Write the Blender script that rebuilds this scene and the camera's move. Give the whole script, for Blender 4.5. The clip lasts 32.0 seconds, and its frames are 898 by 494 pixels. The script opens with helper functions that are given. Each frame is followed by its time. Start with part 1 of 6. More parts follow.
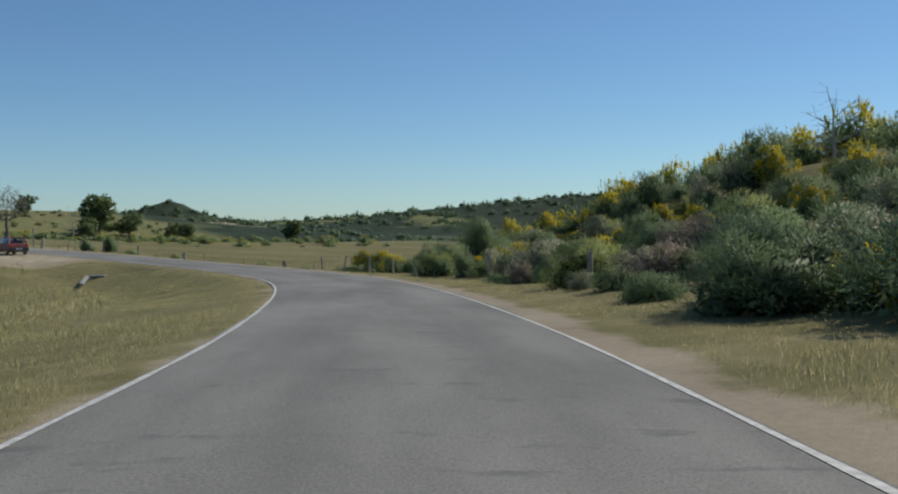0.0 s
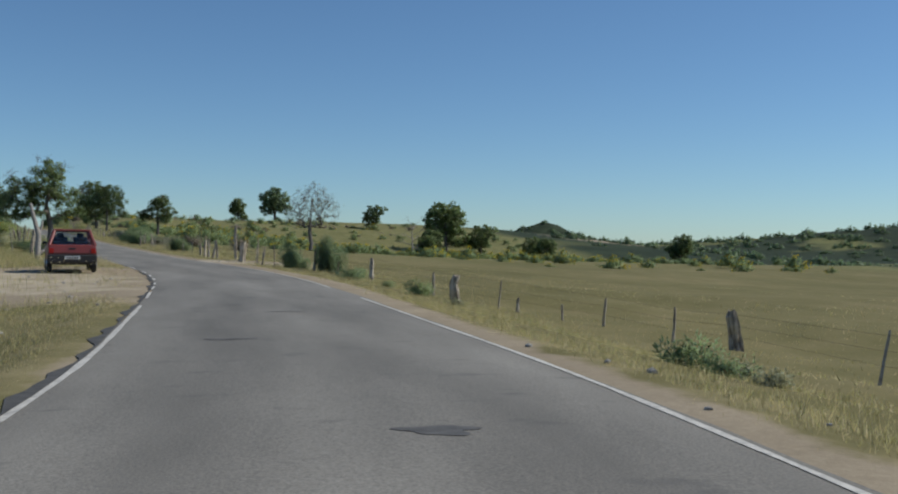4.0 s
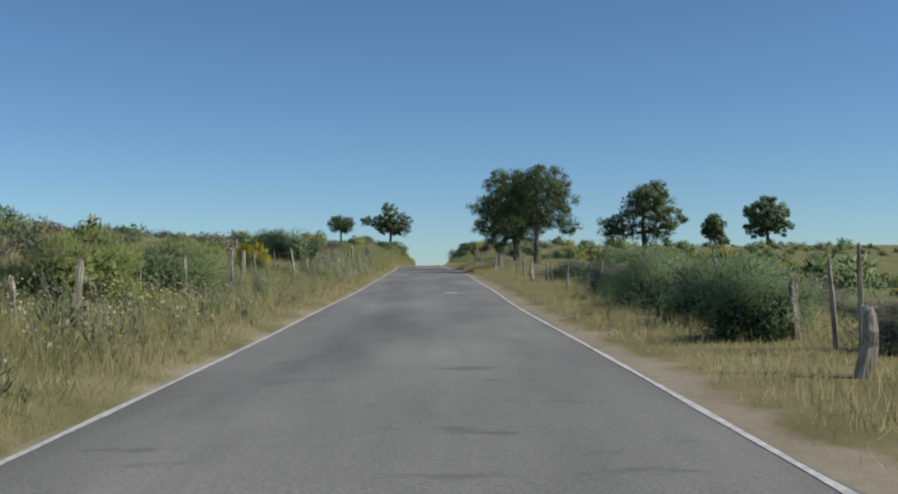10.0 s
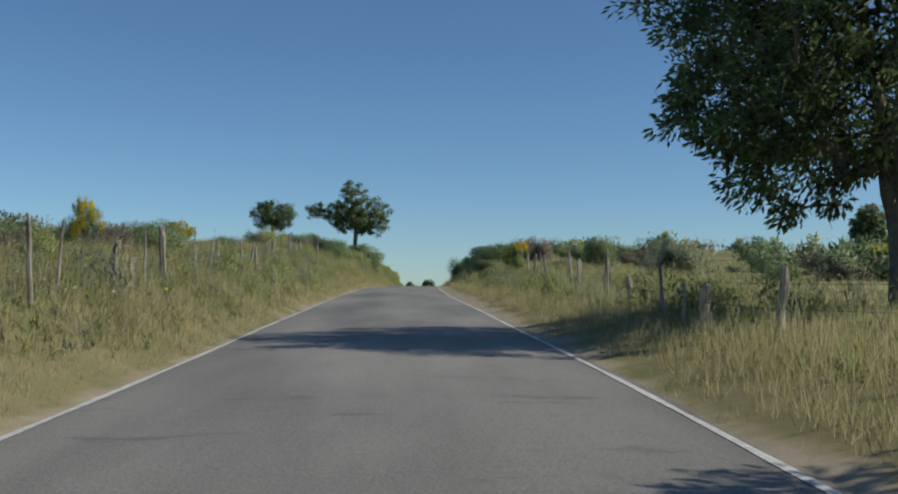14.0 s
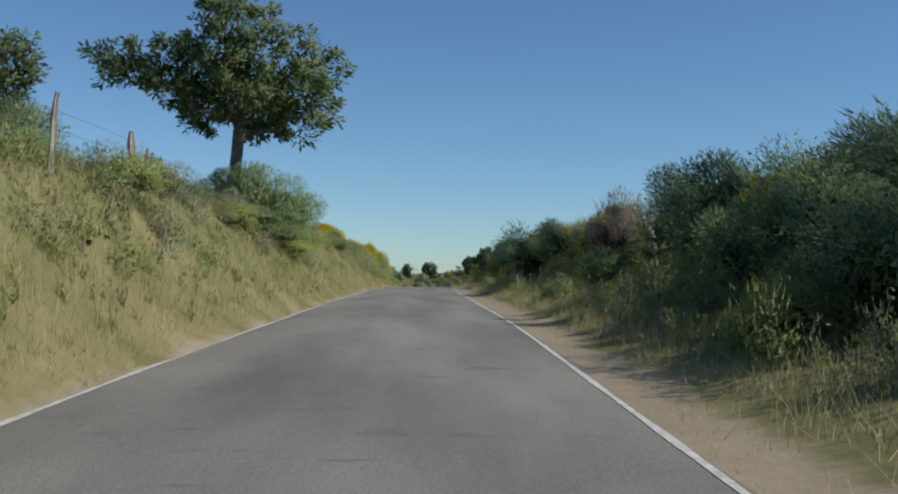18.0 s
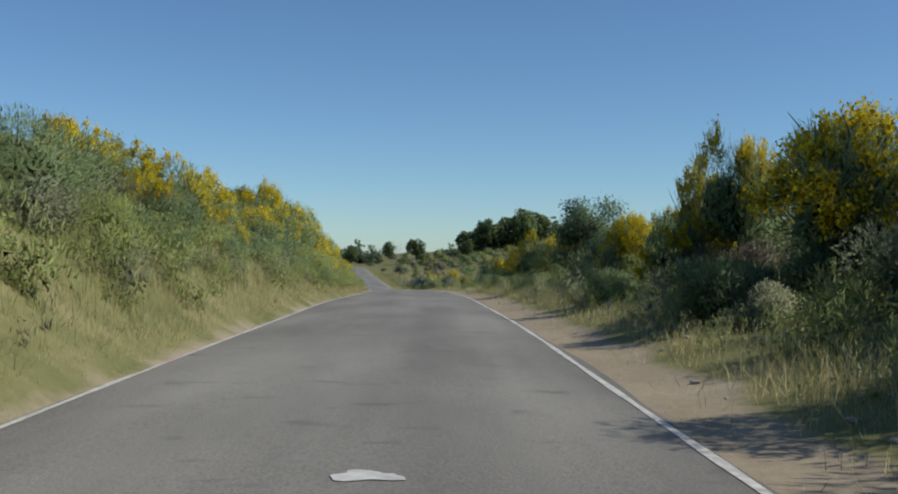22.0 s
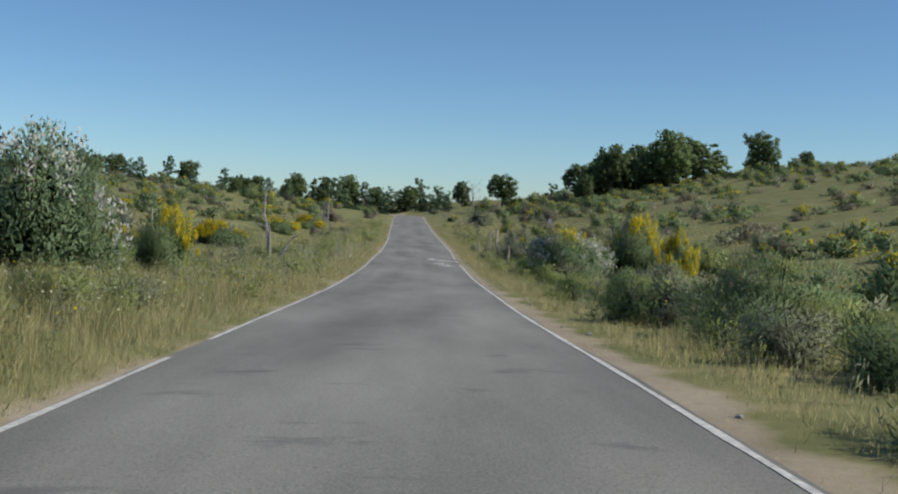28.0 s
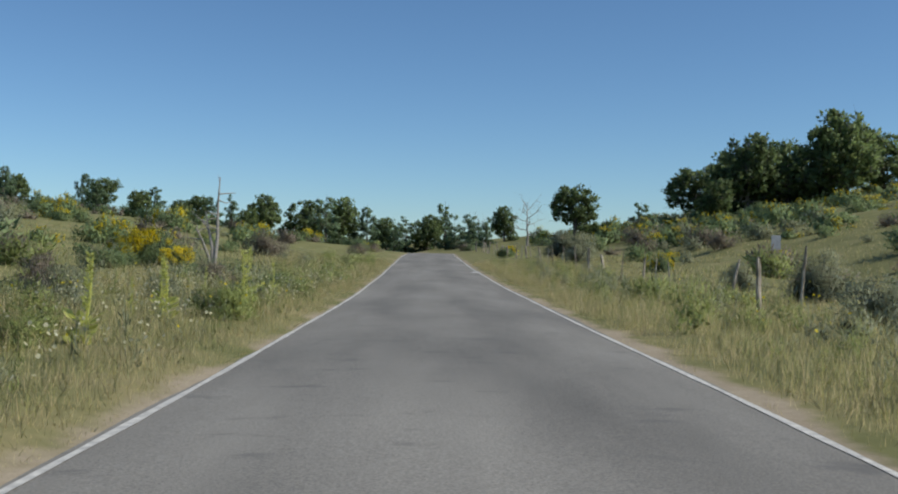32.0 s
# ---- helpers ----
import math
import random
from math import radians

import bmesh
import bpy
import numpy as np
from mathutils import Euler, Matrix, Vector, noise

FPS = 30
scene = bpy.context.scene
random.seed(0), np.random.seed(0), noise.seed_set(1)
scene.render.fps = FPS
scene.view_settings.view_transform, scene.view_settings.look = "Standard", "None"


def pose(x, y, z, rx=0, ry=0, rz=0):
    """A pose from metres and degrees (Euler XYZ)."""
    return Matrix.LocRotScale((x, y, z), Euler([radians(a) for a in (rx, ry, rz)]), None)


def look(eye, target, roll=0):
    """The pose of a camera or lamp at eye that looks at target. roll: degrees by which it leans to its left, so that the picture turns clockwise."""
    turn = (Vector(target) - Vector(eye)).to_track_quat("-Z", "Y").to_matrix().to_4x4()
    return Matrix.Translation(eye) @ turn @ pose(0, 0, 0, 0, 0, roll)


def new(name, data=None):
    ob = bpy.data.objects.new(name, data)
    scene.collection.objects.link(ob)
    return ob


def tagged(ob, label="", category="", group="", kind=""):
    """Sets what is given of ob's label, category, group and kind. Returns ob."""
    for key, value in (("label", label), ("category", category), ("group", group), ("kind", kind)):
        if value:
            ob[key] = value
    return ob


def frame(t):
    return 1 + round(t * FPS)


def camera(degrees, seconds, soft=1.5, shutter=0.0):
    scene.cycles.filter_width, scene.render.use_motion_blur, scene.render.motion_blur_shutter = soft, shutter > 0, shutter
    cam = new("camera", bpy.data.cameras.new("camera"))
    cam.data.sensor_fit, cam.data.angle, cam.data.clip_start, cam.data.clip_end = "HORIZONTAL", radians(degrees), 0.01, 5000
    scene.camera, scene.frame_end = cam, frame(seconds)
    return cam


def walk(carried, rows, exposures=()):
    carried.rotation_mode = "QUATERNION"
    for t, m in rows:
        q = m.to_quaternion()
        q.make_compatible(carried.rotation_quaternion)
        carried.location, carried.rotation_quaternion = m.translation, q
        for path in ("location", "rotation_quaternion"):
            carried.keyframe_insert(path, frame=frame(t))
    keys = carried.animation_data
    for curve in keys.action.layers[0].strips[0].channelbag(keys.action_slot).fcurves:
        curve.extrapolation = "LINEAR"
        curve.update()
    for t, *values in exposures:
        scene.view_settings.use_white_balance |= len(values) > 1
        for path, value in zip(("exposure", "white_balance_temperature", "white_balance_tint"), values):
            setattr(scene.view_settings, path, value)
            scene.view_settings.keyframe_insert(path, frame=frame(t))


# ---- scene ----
PATH = [  # seconds, x, y, z, tilt, roll, heading
    (0.0, -41.019, -77.246, 1.965, 88.95, 0.35, -46.53),
    (0.5, -35.959, -71.845, 1.784, 89.38, 0.07, -45.65),
    (1.0, -30.938, -66.494, 1.629, 89.65, -0.01, -44.01),
    (1.5, -26.326, -61.236, 1.487, 89.71, -0.29, -41.93),
    (2.0, -21.995, -55.825, 1.313, 89.52, 0.47, -38.96),
    (2.5, -17.984, -50.136, 1.155, 89.59, 0.21, -35.65),
    (3.0, -14.306, -44.060, 1.007, 90.03, -0.47, -32.49),
    (3.5, -11.103, -37.921, 0.913, 90.36, -0.96, -29.44),
    (4.0, -8.305, -31.049, 0.866, 90.25, -0.60, -25.28),
    (4.5, -6.048, -24.745, 0.782, 91.14, 0.49, -20.60),
    (6.5, -0.208, 0.413, 1.033, 91.44, 1.15, -6.12),
    (7.0, -0.049, 7.078, 1.127, 91.73, 0.22, -4.08),
    (7.5, 0.112, 14.109, 1.239, 91.96, 0.54, -2.75),
    (8.0, 0.244, 21.248, 1.357, 91.78, 0.89, -2.11),
    (8.5, 0.311, 28.793, 1.581, 91.90, 2.11, -1.55),
    (9.0, 0.321, 36.458, 1.766, 91.98, 0.91, -1.56),
    (9.5, 0.372, 44.128, 1.904, 92.57, -0.11, -1.71),
    (10.0, 0.500, 51.837, 2.029, 92.09, 0.32, -1.75),
    (10.5, 0.660, 59.730, 2.203, 92.46, -0.11, -1.75),
    (11.0, 0.778, 67.589, 2.399, 92.30, 0.55, -1.99),
    (11.5, 0.918, 75.647, 2.617, 92.27, 1.11, -2.18),
    (12.0, 1.097, 83.592, 2.836, 92.44, 1.91, -2.34),
    (12.5, 1.187, 92.249, 3.082, 92.37, 3.64, -2.36),
    (13.0, 1.190, 100.625, 3.399, 92.56, 2.25, -2.44),
    (13.5, 1.203, 108.938, 3.639, 92.81, 0.35, -2.29),
    (14.0, 1.266, 117.202, 3.806, 92.84, 0.00, -2.34),
    (14.5, 1.243, 125.408, 3.988, 92.90, -1.24, -2.65),
    (16.5, 1.060, 158.916, 4.939, 92.17, -0.15, -2.95),
    (17.0, 1.253, 167.451, 5.177, 92.30, -0.69, -2.67),
    (17.5, 1.369, 176.615, 5.444, 92.16, -0.96, -2.56),
    (18.0, 1.604, 185.966, 5.654, 91.75, -1.32, -2.48),
    (18.5, 1.833, 194.492, 5.754, 91.62, -1.03, -2.42),
    (19.0, 1.895, 202.367, 5.877, 91.55, -0.53, -2.41),
    (19.5, 1.857, 209.586, 5.993, 91.26, -0.43, -2.46),
    (20.0, 2.072, 217.704, 6.002, 90.80, -1.03, -2.34),
    (20.5, 2.234, 225.890, 5.999, 90.91, -0.85, -2.23),
    (21.0, 2.400, 233.932, 6.055, 91.09, -0.51, -2.41),
    (21.5, 2.654, 241.867, 6.076, 90.51, -0.79, -2.96),
    (22.0, 2.970, 249.812, 6.092, 90.53, -0.62, -3.29),
    (22.5, 3.339, 257.771, 6.105, 90.29, -0.16, -3.34),
    (23.0, 3.638, 265.713, 6.032, 89.87, -0.26, -3.35),
    (23.5, 3.928, 273.445, 5.940, 89.93, 0.25, -3.19),
    (24.0, 4.218, 281.208, 5.834, 89.46, 0.31, -2.83),
    (24.5, 4.330, 289.040, 5.685, 89.04, 0.20, -2.33),
    (25.0, 4.400, 296.730, 5.502, 88.77, -0.28, -1.41),
    (25.5, 4.350, 304.076, 5.292, 88.75, -0.51, -1.09),
    (27.5, 3.830, 333.822, 4.526, 88.52, -1.77, 0.94),
    (28.0, 3.514, 341.119, 4.161, 87.86, -1.69, 1.09),
    (28.5, 3.151, 348.758, 3.783, 87.77, -1.55, 1.35),
    (29.0, 2.807, 356.606, 3.451, 88.01, -0.91, 1.99),
    (29.5, 2.360, 364.505, 3.112, 88.11, -1.07, 2.31),
    (30.0, 1.811, 372.542, 2.826, 88.84, -0.54, 2.38),
    (30.5, 1.385, 380.559, 2.673, 89.08, -0.17, 2.44),
    (31.0, 0.797, 388.652, 2.531, 89.82, -0.44, 2.49),
    (31.5, 0.442, 396.202, 2.419, 90.50, -1.27, 2.58),
    (32.0, 0.132, 403.779, 2.449, 90.56, -0.72, 2.41),
]
LENS = 48.38
cam = camera(LENS, 32.0, soft=2.0)
walk(cam, [(r[0], pose(*r[1:])) for r in PATH], exposures=((0, -0.22, 6500, 8), (4.5, -0.22, 6500, 8), (7, -0.14, 6500, 8), (13.2, -0.1, 6500, 8), (14, -0.22, 6500, 8), (14.5, -0.12, 6500, 8), (32, -0.03, 6500, 8)))

# ---- light ----
SUN_ELEVATION, SUN_HEADING = radians(43.5), radians(104)  # heading clockwise from +y
world = bpy.data.worlds.new("sky")
scene.world = world
world.use_nodes = True
wn = world.node_tree
sky = wn.nodes.new("ShaderNodeTexSky")
sky.sky_type, sky.sun_disc = "NISHITA", False
sky.sun_elevation, sky.sun_rotation = SUN_ELEVATION, SUN_HEADING
sky.altitude, sky.air_density, sky.dust_density, sky.ozone_density = 1100, 1.0, 0.4, 3.5
wn.nodes["Background"].inputs["Strength"].default_value = 0.1
clear = wn.nodes.new("ShaderNodeMix")  # thin clean mountain air: a deeper blue than the model's
clear.data_type, clear.blend_type = "RGBA", "MULTIPLY"
clear.inputs[0].default_value, clear.inputs[7].default_value = 1.0, (0.775, 0.95, 1.065, 1)
wn.links.new(sky.outputs[0], clear.inputs[6])
wn.links.new(clear.outputs[2], wn.nodes["Background"].inputs[0])
sun_data = bpy.data.lights.new("sun", "SUN")
sun_data.energy, sun_data.angle, sun_data.color = 3.7, radians(0.55), (1.0, 0.94, 0.84)
sun = new("sun", sun_data)
sun_way = Vector((math.sin(SUN_HEADING) * math.cos(SUN_ELEVATION), math.cos(SUN_HEADING) * math.cos(SUN_ELEVATION), math.sin(SUN_ELEVATION)))
sun.matrix_world = look(sun_way * 200, (0, 0, 0))


# ---- materials ----
def material(name):
    m = bpy.data.materials.new(name)
    m.use_nodes = True
    return m, m.node_tree, m.node_tree.nodes["Principled BSDF"]


def node(nt, kind, **values):
    n = nt.nodes.new(kind)
    for key, value in values.items():
        n.inputs[key.replace("_", " ")].default_value = value
    return n


def noise_of(nt, scale, detail=4.0, rough=0.6, coords=None):
    n = node(nt, "ShaderNodeTexNoise", Scale=scale, Detail=detail, Roughness=rough)
    if coords is None:
        coords = nt.nodes.new("ShaderNodeNewGeometry").outputs["Position"]
    nt.links.new(coords, n.inputs["Vector"])
    return n.outputs["Fac"]


def ramp(nt, fac, stops):
    r = nt.nodes.new("ShaderNodeValToRGB")
    while len(r.color_ramp.elements) < len(stops):
        r.color_ramp.elements.new(0.5)
    for e, (p, c) in zip(r.color_ramp.elements, stops):
        e.position = p
        e.color = (*c, 1) if len(c) == 3 else c
    nt.links.new(fac, r.inputs[0])
    return r.outputs[0]


def mix(nt, fac, a, b, how="MIX"):
    m = nt.nodes.new("ShaderNodeMix")
    m.data_type, m.blend_type = "RGBA", how
    for k, v in ((0, fac), (6, a), (7, b)):
        if hasattr(v, "links"):
            nt.links.new(v, m.inputs[k])
        else:
            m.inputs[k].default_value = v if k == 0 else (*v, 1)
    return m.outputs[2]


def sums(nt, op, a, b):
    m = nt.nodes.new("ShaderNodeMath")
    m.operation = op
    for k, v in ((0, a), (1, b)):
        if hasattr(v, "links"):
            nt.links.new(v, m.inputs[k])
        else:
            m.inputs[k].default_value = v
    return m.outputs[0]


def bump(nt, bsdf, height, strength, distance):
    b = node(nt, "ShaderNodeBump", Strength=strength, Distance=distance)
    nt.links.new(height, b.inputs["Height"])
    nt.links.new(b.outputs[0], bsdf.inputs["Normal"])


def foliage(name, dark, light, dry=None, dry_part=0.0):
    """Leaves: colour varies leaf by leaf, plant by plant and in soft patches."""
    m, nt, bsdf = material(name)
    isle = nt.nodes.new("ShaderNodeNewGeometry").outputs["Random Per Island"]
    plant = nt.nodes.new("ShaderNodeObjectInfo").outputs["Random"]
    patch = noise_of(nt, 0.9, 3)
    tone = sums(nt, "ADD", sums(nt, "MULTIPLY", isle, 0.5), sums(nt, "MULTIPLY", plant, 0.3))
    tone = sums(nt, "ADD", tone, sums(nt, "MULTIPLY", patch, 0.35))
    tone = sums(nt, "ADD", tone, sums(nt, "MULTIPLY", sums(nt, "SUBTRACT", noise_of(nt, 17.0, 2), 0.5), 0.4))
    col = ramp(nt, tone, [(0.15, dark), (0.95, light)])
    if dry:
        pick = ramp(nt, isle, [(max(0.0, 1 - dry_part - 0.03), (0, 0, 0)), (1 - dry_part + 0.03, (1, 1, 1))])
        col = mix(nt, pick, col, dry)
    nt.links.new(col, bsdf.inputs["Base Color"])
    bsdf.inputs["Roughness"].default_value = 0.6
    bsdf.inputs["Specular IOR Level"].default_value = 0.25
    glow = nt.nodes.new("ShaderNodeBsdfTranslucent")  # thin leaves pass on as much light as they throw back
    nt.links.new(col, glow.inputs["Color"])
    if max(light) > 0.42:
        both = nt.nodes.new("ShaderNodeMixShader")
        first = 1
    else:
        both = nt.nodes.new("ShaderNodeAddShader")
        first = 0
    nt.links.new(bsdf.outputs[0], both.inputs[first])
    nt.links.new(glow.outputs[0], both.inputs[first + 1])
    nt.links.new(both.outputs[0], nt.nodes["Material Output"].inputs["Surface"])
    return m


def plain(name, colour, rough=0.7, metal=0.0, wear=None, scale=6.0, relief=0.0):
    m, nt, bsdf = material(name)
    bsdf.inputs["Roughness"].default_value, bsdf.inputs["Metallic"].default_value = rough, metal
    coords = nt.nodes.new("ShaderNodeTexCoord").outputs["Object"]
    n = noise_of(nt, scale, 6, 0.65, coords)
    other = wear or tuple(c * 0.75 for c in colour)
    nt.links.new(ramp(nt, n, [(0.3, other), (0.65, colour)]), bsdf.inputs["Base Color"])
    if relief:
        bump(nt, bsdf, n, 0.5, relief)
    return m


def asphalt_material():
    m, nt, bsdf = material("asphalt")
    along = nt.nodes.new("ShaderNodeAttribute")
    along.attribute_name = "lane"
    split = nt.nodes.new("ShaderNodeSeparateXYZ")
    nt.links.new(along.outputs["Vector"], split.inputs[0])
    across = split.outputs["X"]
    wide = nt.nodes.new("ShaderNodeCombineXYZ")
    nt.links.new(sums(nt, "MULTIPLY", across, 1.0), wide.inputs[0])
    nt.links.new(sums(nt, "MULTIPLY", split.outputs["Y"], 0.22), wide.inputs[1])
    blotch = noise_of(nt, 0.55, 5, 0.55, wide.outputs[0])
    stones = noise_of(nt, 55, 3, 0.7)
    col = ramp(nt, blotch, [(0.3, (0.165, 0.157, 0.139)), (0.5, (0.232, 0.22, 0.194)), (0.7, (0.3, 0.284, 0.25))])
    grit = ramp(nt, stones, [(0.3, (0.62, 0.62, 0.62)), (0.7, (1.25, 1.24, 1.22))])
    col = mix(nt, 1.0, col, grit, "MULTIPLY")
    # polished wheel tracks and the oily middle
    wave = sums(nt, "COSINE", sums(nt, "MULTIPLY", across, 3.6), 0)
    track = ramp(nt, sums(nt, "MULTIPLY_ADD", wave, 0.5), [(0.2, (0.95, 0.95, 0.95)), (0.8, (1.06, 1.06, 1.06))])
    col = mix(nt, 0.6, col, track, "MULTIPLY")
    # short transverse cracks and worn spots
    tran = nt.nodes.new("ShaderNodeCombineXYZ")
    nt.links.new(sums(nt, "MULTIPLY", across, 1.3), tran.inputs[0])
    nt.links.new(sums(nt, "MULTIPLY", split.outputs["Y"], 2.6), tran.inputs[1])
    spot = noise_of(nt, 0.8, 4, 0.6, tran.outputs[0])
    col = mix(nt, ramp(nt, spot, [(0.6, (0, 0, 0)), (0.7, (0.6, 0.6, 0.6))]), col, (0.115, 0.111, 0.104))
    nt.links.new(col, bsdf.inputs["Base Color"])
    bsdf.inputs["Roughness"].default_value = 0.85
    bsdf.inputs["Specular IOR Level"].default_value = 0.3
    bump(nt, bsdf, stones, 0.5, 0.006)
    return m


def ground_material():
    """Dirt by the tarmac, straw and green grass, heath on the slopes; the gravel lay-by has its own shape."""
    m, nt, bsdf = material("dry_meadow")
    at = nt.nodes.new("ShaderNodeAttribute")
    at.attribute_name = "soil"
    split = nt.nodes.new("ShaderNodeSeparateXYZ")
    nt.links.new(at.outputs["Vector"], split.inputs[0])
    dirt, green, bank = split.outputs
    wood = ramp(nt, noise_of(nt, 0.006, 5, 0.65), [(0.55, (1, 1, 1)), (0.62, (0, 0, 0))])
    big, mid, fine = noise_of(nt, 0.05, 4), noise_of(nt, 0.6, 5), noise_of(nt, 9.0, 5, 0.7)
    meadow = ramp(nt, sums(nt, "ADD", sums(nt, "MULTIPLY", big, 0.6), sums(nt, "MULTIPLY", mid, 0.4)),
                  [(0.32, (0.135, 0.125, 0.05)), (0.5, (0.19, 0.168, 0.074)), (0.68, (0.26, 0.22, 0.11))])
    heath = ramp(nt, mid, [(0.3, (0.14, 0.152, 0.06)), (0.55, (0.215, 0.218, 0.09)), (0.75, (0.315, 0.28, 0.14))])
    grit = noise_of(nt, 60.0, 3, 0.7)
    soil = ramp(nt, sums(nt, "ADD", sums(nt, "MULTIPLY", mid, 0.5), sums(nt, "MULTIPLY", grit, 0.5)), [(0.3, (0.26, 0.21, 0.145)), (0.68, (0.42, 0.35, 0.25))])
    straw = ramp(nt, mid, [(0.3, (0.19, 0.168, 0.078)), (0.7, (0.3, 0.255, 0.132))])
    col = mix(nt, green, meadow, heath)
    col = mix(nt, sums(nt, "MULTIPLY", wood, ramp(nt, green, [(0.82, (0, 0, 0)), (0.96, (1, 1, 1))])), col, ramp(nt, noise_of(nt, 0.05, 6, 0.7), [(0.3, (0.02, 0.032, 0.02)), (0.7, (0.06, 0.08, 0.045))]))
    patchy = sums(nt, "MULTIPLY", sums(nt, "SUBTRACT", mid, 0.5), 1.6)
    col = mix(nt, ramp(nt, sums(nt, "ADD", bank, patchy), [(0.25, (0, 0, 0)), (0.7, (1, 1, 1))]), col, straw)
    edge = sums(nt, "ADD", dirt, sums(nt, "MULTIPLY", sums(nt, "SUBTRACT", mid, 0.5), 1.2))
    col = mix(nt, ramp(nt, edge, [(0.4, (0, 0, 0)), (0.65, (1, 1, 1))]), col, soil)
    sand = ramp(nt, sums(nt, "ADD", sums(nt, "MULTIPLY", mid, 0.5), sums(nt, "MULTIPLY", grit, 0.5)), [(0.3, (0.37, 0.31, 0.215)), (0.68, (0.58, 0.5, 0.37))])
    col = mix(nt, ramp(nt, sums(nt, "SUBTRACT", edge, 1.0), [(0.2, (0, 0, 0)), (0.6, (1, 1, 1))]), col, sand)
    col = mix(nt, 0.75, col, ramp(nt, fine, [(0.25, (0.78, 0.78, 0.78)), (0.75, (1.16, 1.16, 1.16))]), "MULTIPLY")
    nt.links.new(col, bsdf.inputs["Base Color"])
    bsdf.inputs["Roughness"].default_value = 0.95
    bsdf.inputs["Specular IOR Level"].default_value = 0.1
    bump(nt, bsdf, noise_of(nt, 34.0, 4, 0.7), 0.5, 0.012)
    return m


ASPHALT, EARTH = asphalt_material(), ground_material()
OLD_EDGE = plain("crumbled_tar", (0.1, 0.096, 0.088), 0.9, wear=(0.05, 0.048, 0.045), scale=6)
LINE_PAINT = plain("worn_road_paint", (0.7, 0.675, 0.605), 0.75, wear=(0.36, 0.35, 0.32), scale=11)
OAK_LEAF = foliage("oak_leaves", (0.038, 0.062, 0.026), (0.138, 0.182, 0.066))
PINE_LEAF = foliage("pine_needles", (0.039, 0.0754, 0.0442), (0.143, 0.195, 0.0975))
BROOM_LEAF = foliage("broom_stems", (0.06, 0.094, 0.046), (0.178, 0.228, 0.1))
DARK_LEAF = foliage("dark_broom_stems", (0.07, 0.112, 0.06), (0.2, 0.26, 0.124))
LIME_LEAF = foliage("fresh_broom_stems", (0.11, 0.14, 0.046), (0.265, 0.295, 0.1))
HEATH_LEAF = foliage("heather", (0.082, 0.072, 0.055), (0.21, 0.18, 0.135))
GREY_LEAF = foliage("grey_scrub", (0.1, 0.114, 0.07), (0.25, 0.26, 0.165))
BLOSSOM = foliage("broom_blossom", (0.62, 0.46, 0.01), (0.95, 0.8, 0.05))
BARK = plain("oak_bark", (0.19, 0.17, 0.145), 0.9, wear=(0.07, 0.06, 0.05), scale=9, relief=0.02)
DEAD_WOOD = plain("bleached_wood", (0.42, 0.39, 0.35), 0.85, wear=(0.2, 0.18, 0.16), scale=12, relief=0.01)
def timber(name, light, dark):
    """Split wood greyed by the weather, with cracks along the grain."""
    m, nt, bsdf = material(name)
    grain = node(nt, "ShaderNodeMapping", Scale=(26, 26, 1.6))
    nt.links.new(nt.nodes.new("ShaderNodeTexCoord").outputs["Object"], grain.inputs["Vector"])
    n = noise_of(nt, 1.0, 5, 0.65, grain.outputs[0])
    stain = noise_of(nt, 3.0, 3)
    col = mix(nt, 0.8, ramp(nt, n, [(0.36, dark), (0.56, light)]), ramp(nt, stain, [(0.3, (0.55, 0.53, 0.5)), (0.65, (1.15, 1.13, 1.1))]), "MULTIPLY")
    nt.links.new(col, bsdf.inputs["Base Color"])
    bsdf.inputs["Roughness"].default_value = 0.9
    bump(nt, bsdf, n, 0.9, 0.02)
    return m


POST_WOOD = timber("weathered_post", (0.5, 0.44, 0.355), (0.12, 0.1, 0.08))
WIRE = plain("rusty_wire", (0.16, 0.13, 0.11), 0.6, 0.6)
GRASS = foliage("tall_grass", (0.185, 0.184, 0.07), (0.295, 0.28, 0.122), (0.36, 0.31, 0.175), 0.35)
STRAW = foliage("dry_grass", (0.28, 0.235, 0.125), (0.4, 0.34, 0.195), (0.21, 0.205, 0.09), 0.25)


# ---- mesh helpers ----
def np_mesh(name, verts, faces, mat=None, smooth=False, normals=None):
    verts, faces = np.asarray(verts, np.float32), np.asarray(faces, np.int32)
    k = faces.shape[1]
    me = bpy.data.meshes.new(name)
    me.vertices.add(len(verts))
    me.vertices.foreach_set("co", verts.ravel())
    me.loops.add(faces.size)
    me.loops.foreach_set("vertex_index", faces.ravel())
    me.polygons.add(len(faces))
    me.polygons.foreach_set("loop_start", np.arange(0, faces.size, k, dtype=np.int32))
    me.polygons.foreach_set("use_smooth", np.full(len(faces), smooth))
    me.update(calc_edges=True)
    if len(faces) < 5000:
        me.validate()
    if normals is not None:
        me.polygons.foreach_set("use_smooth", np.ones(len(faces), bool))
        me.normals_split_custom_set_from_vertices(np.asarray(normals, np.float32))
    if mat:
        me.materials.append(mat)
    return me


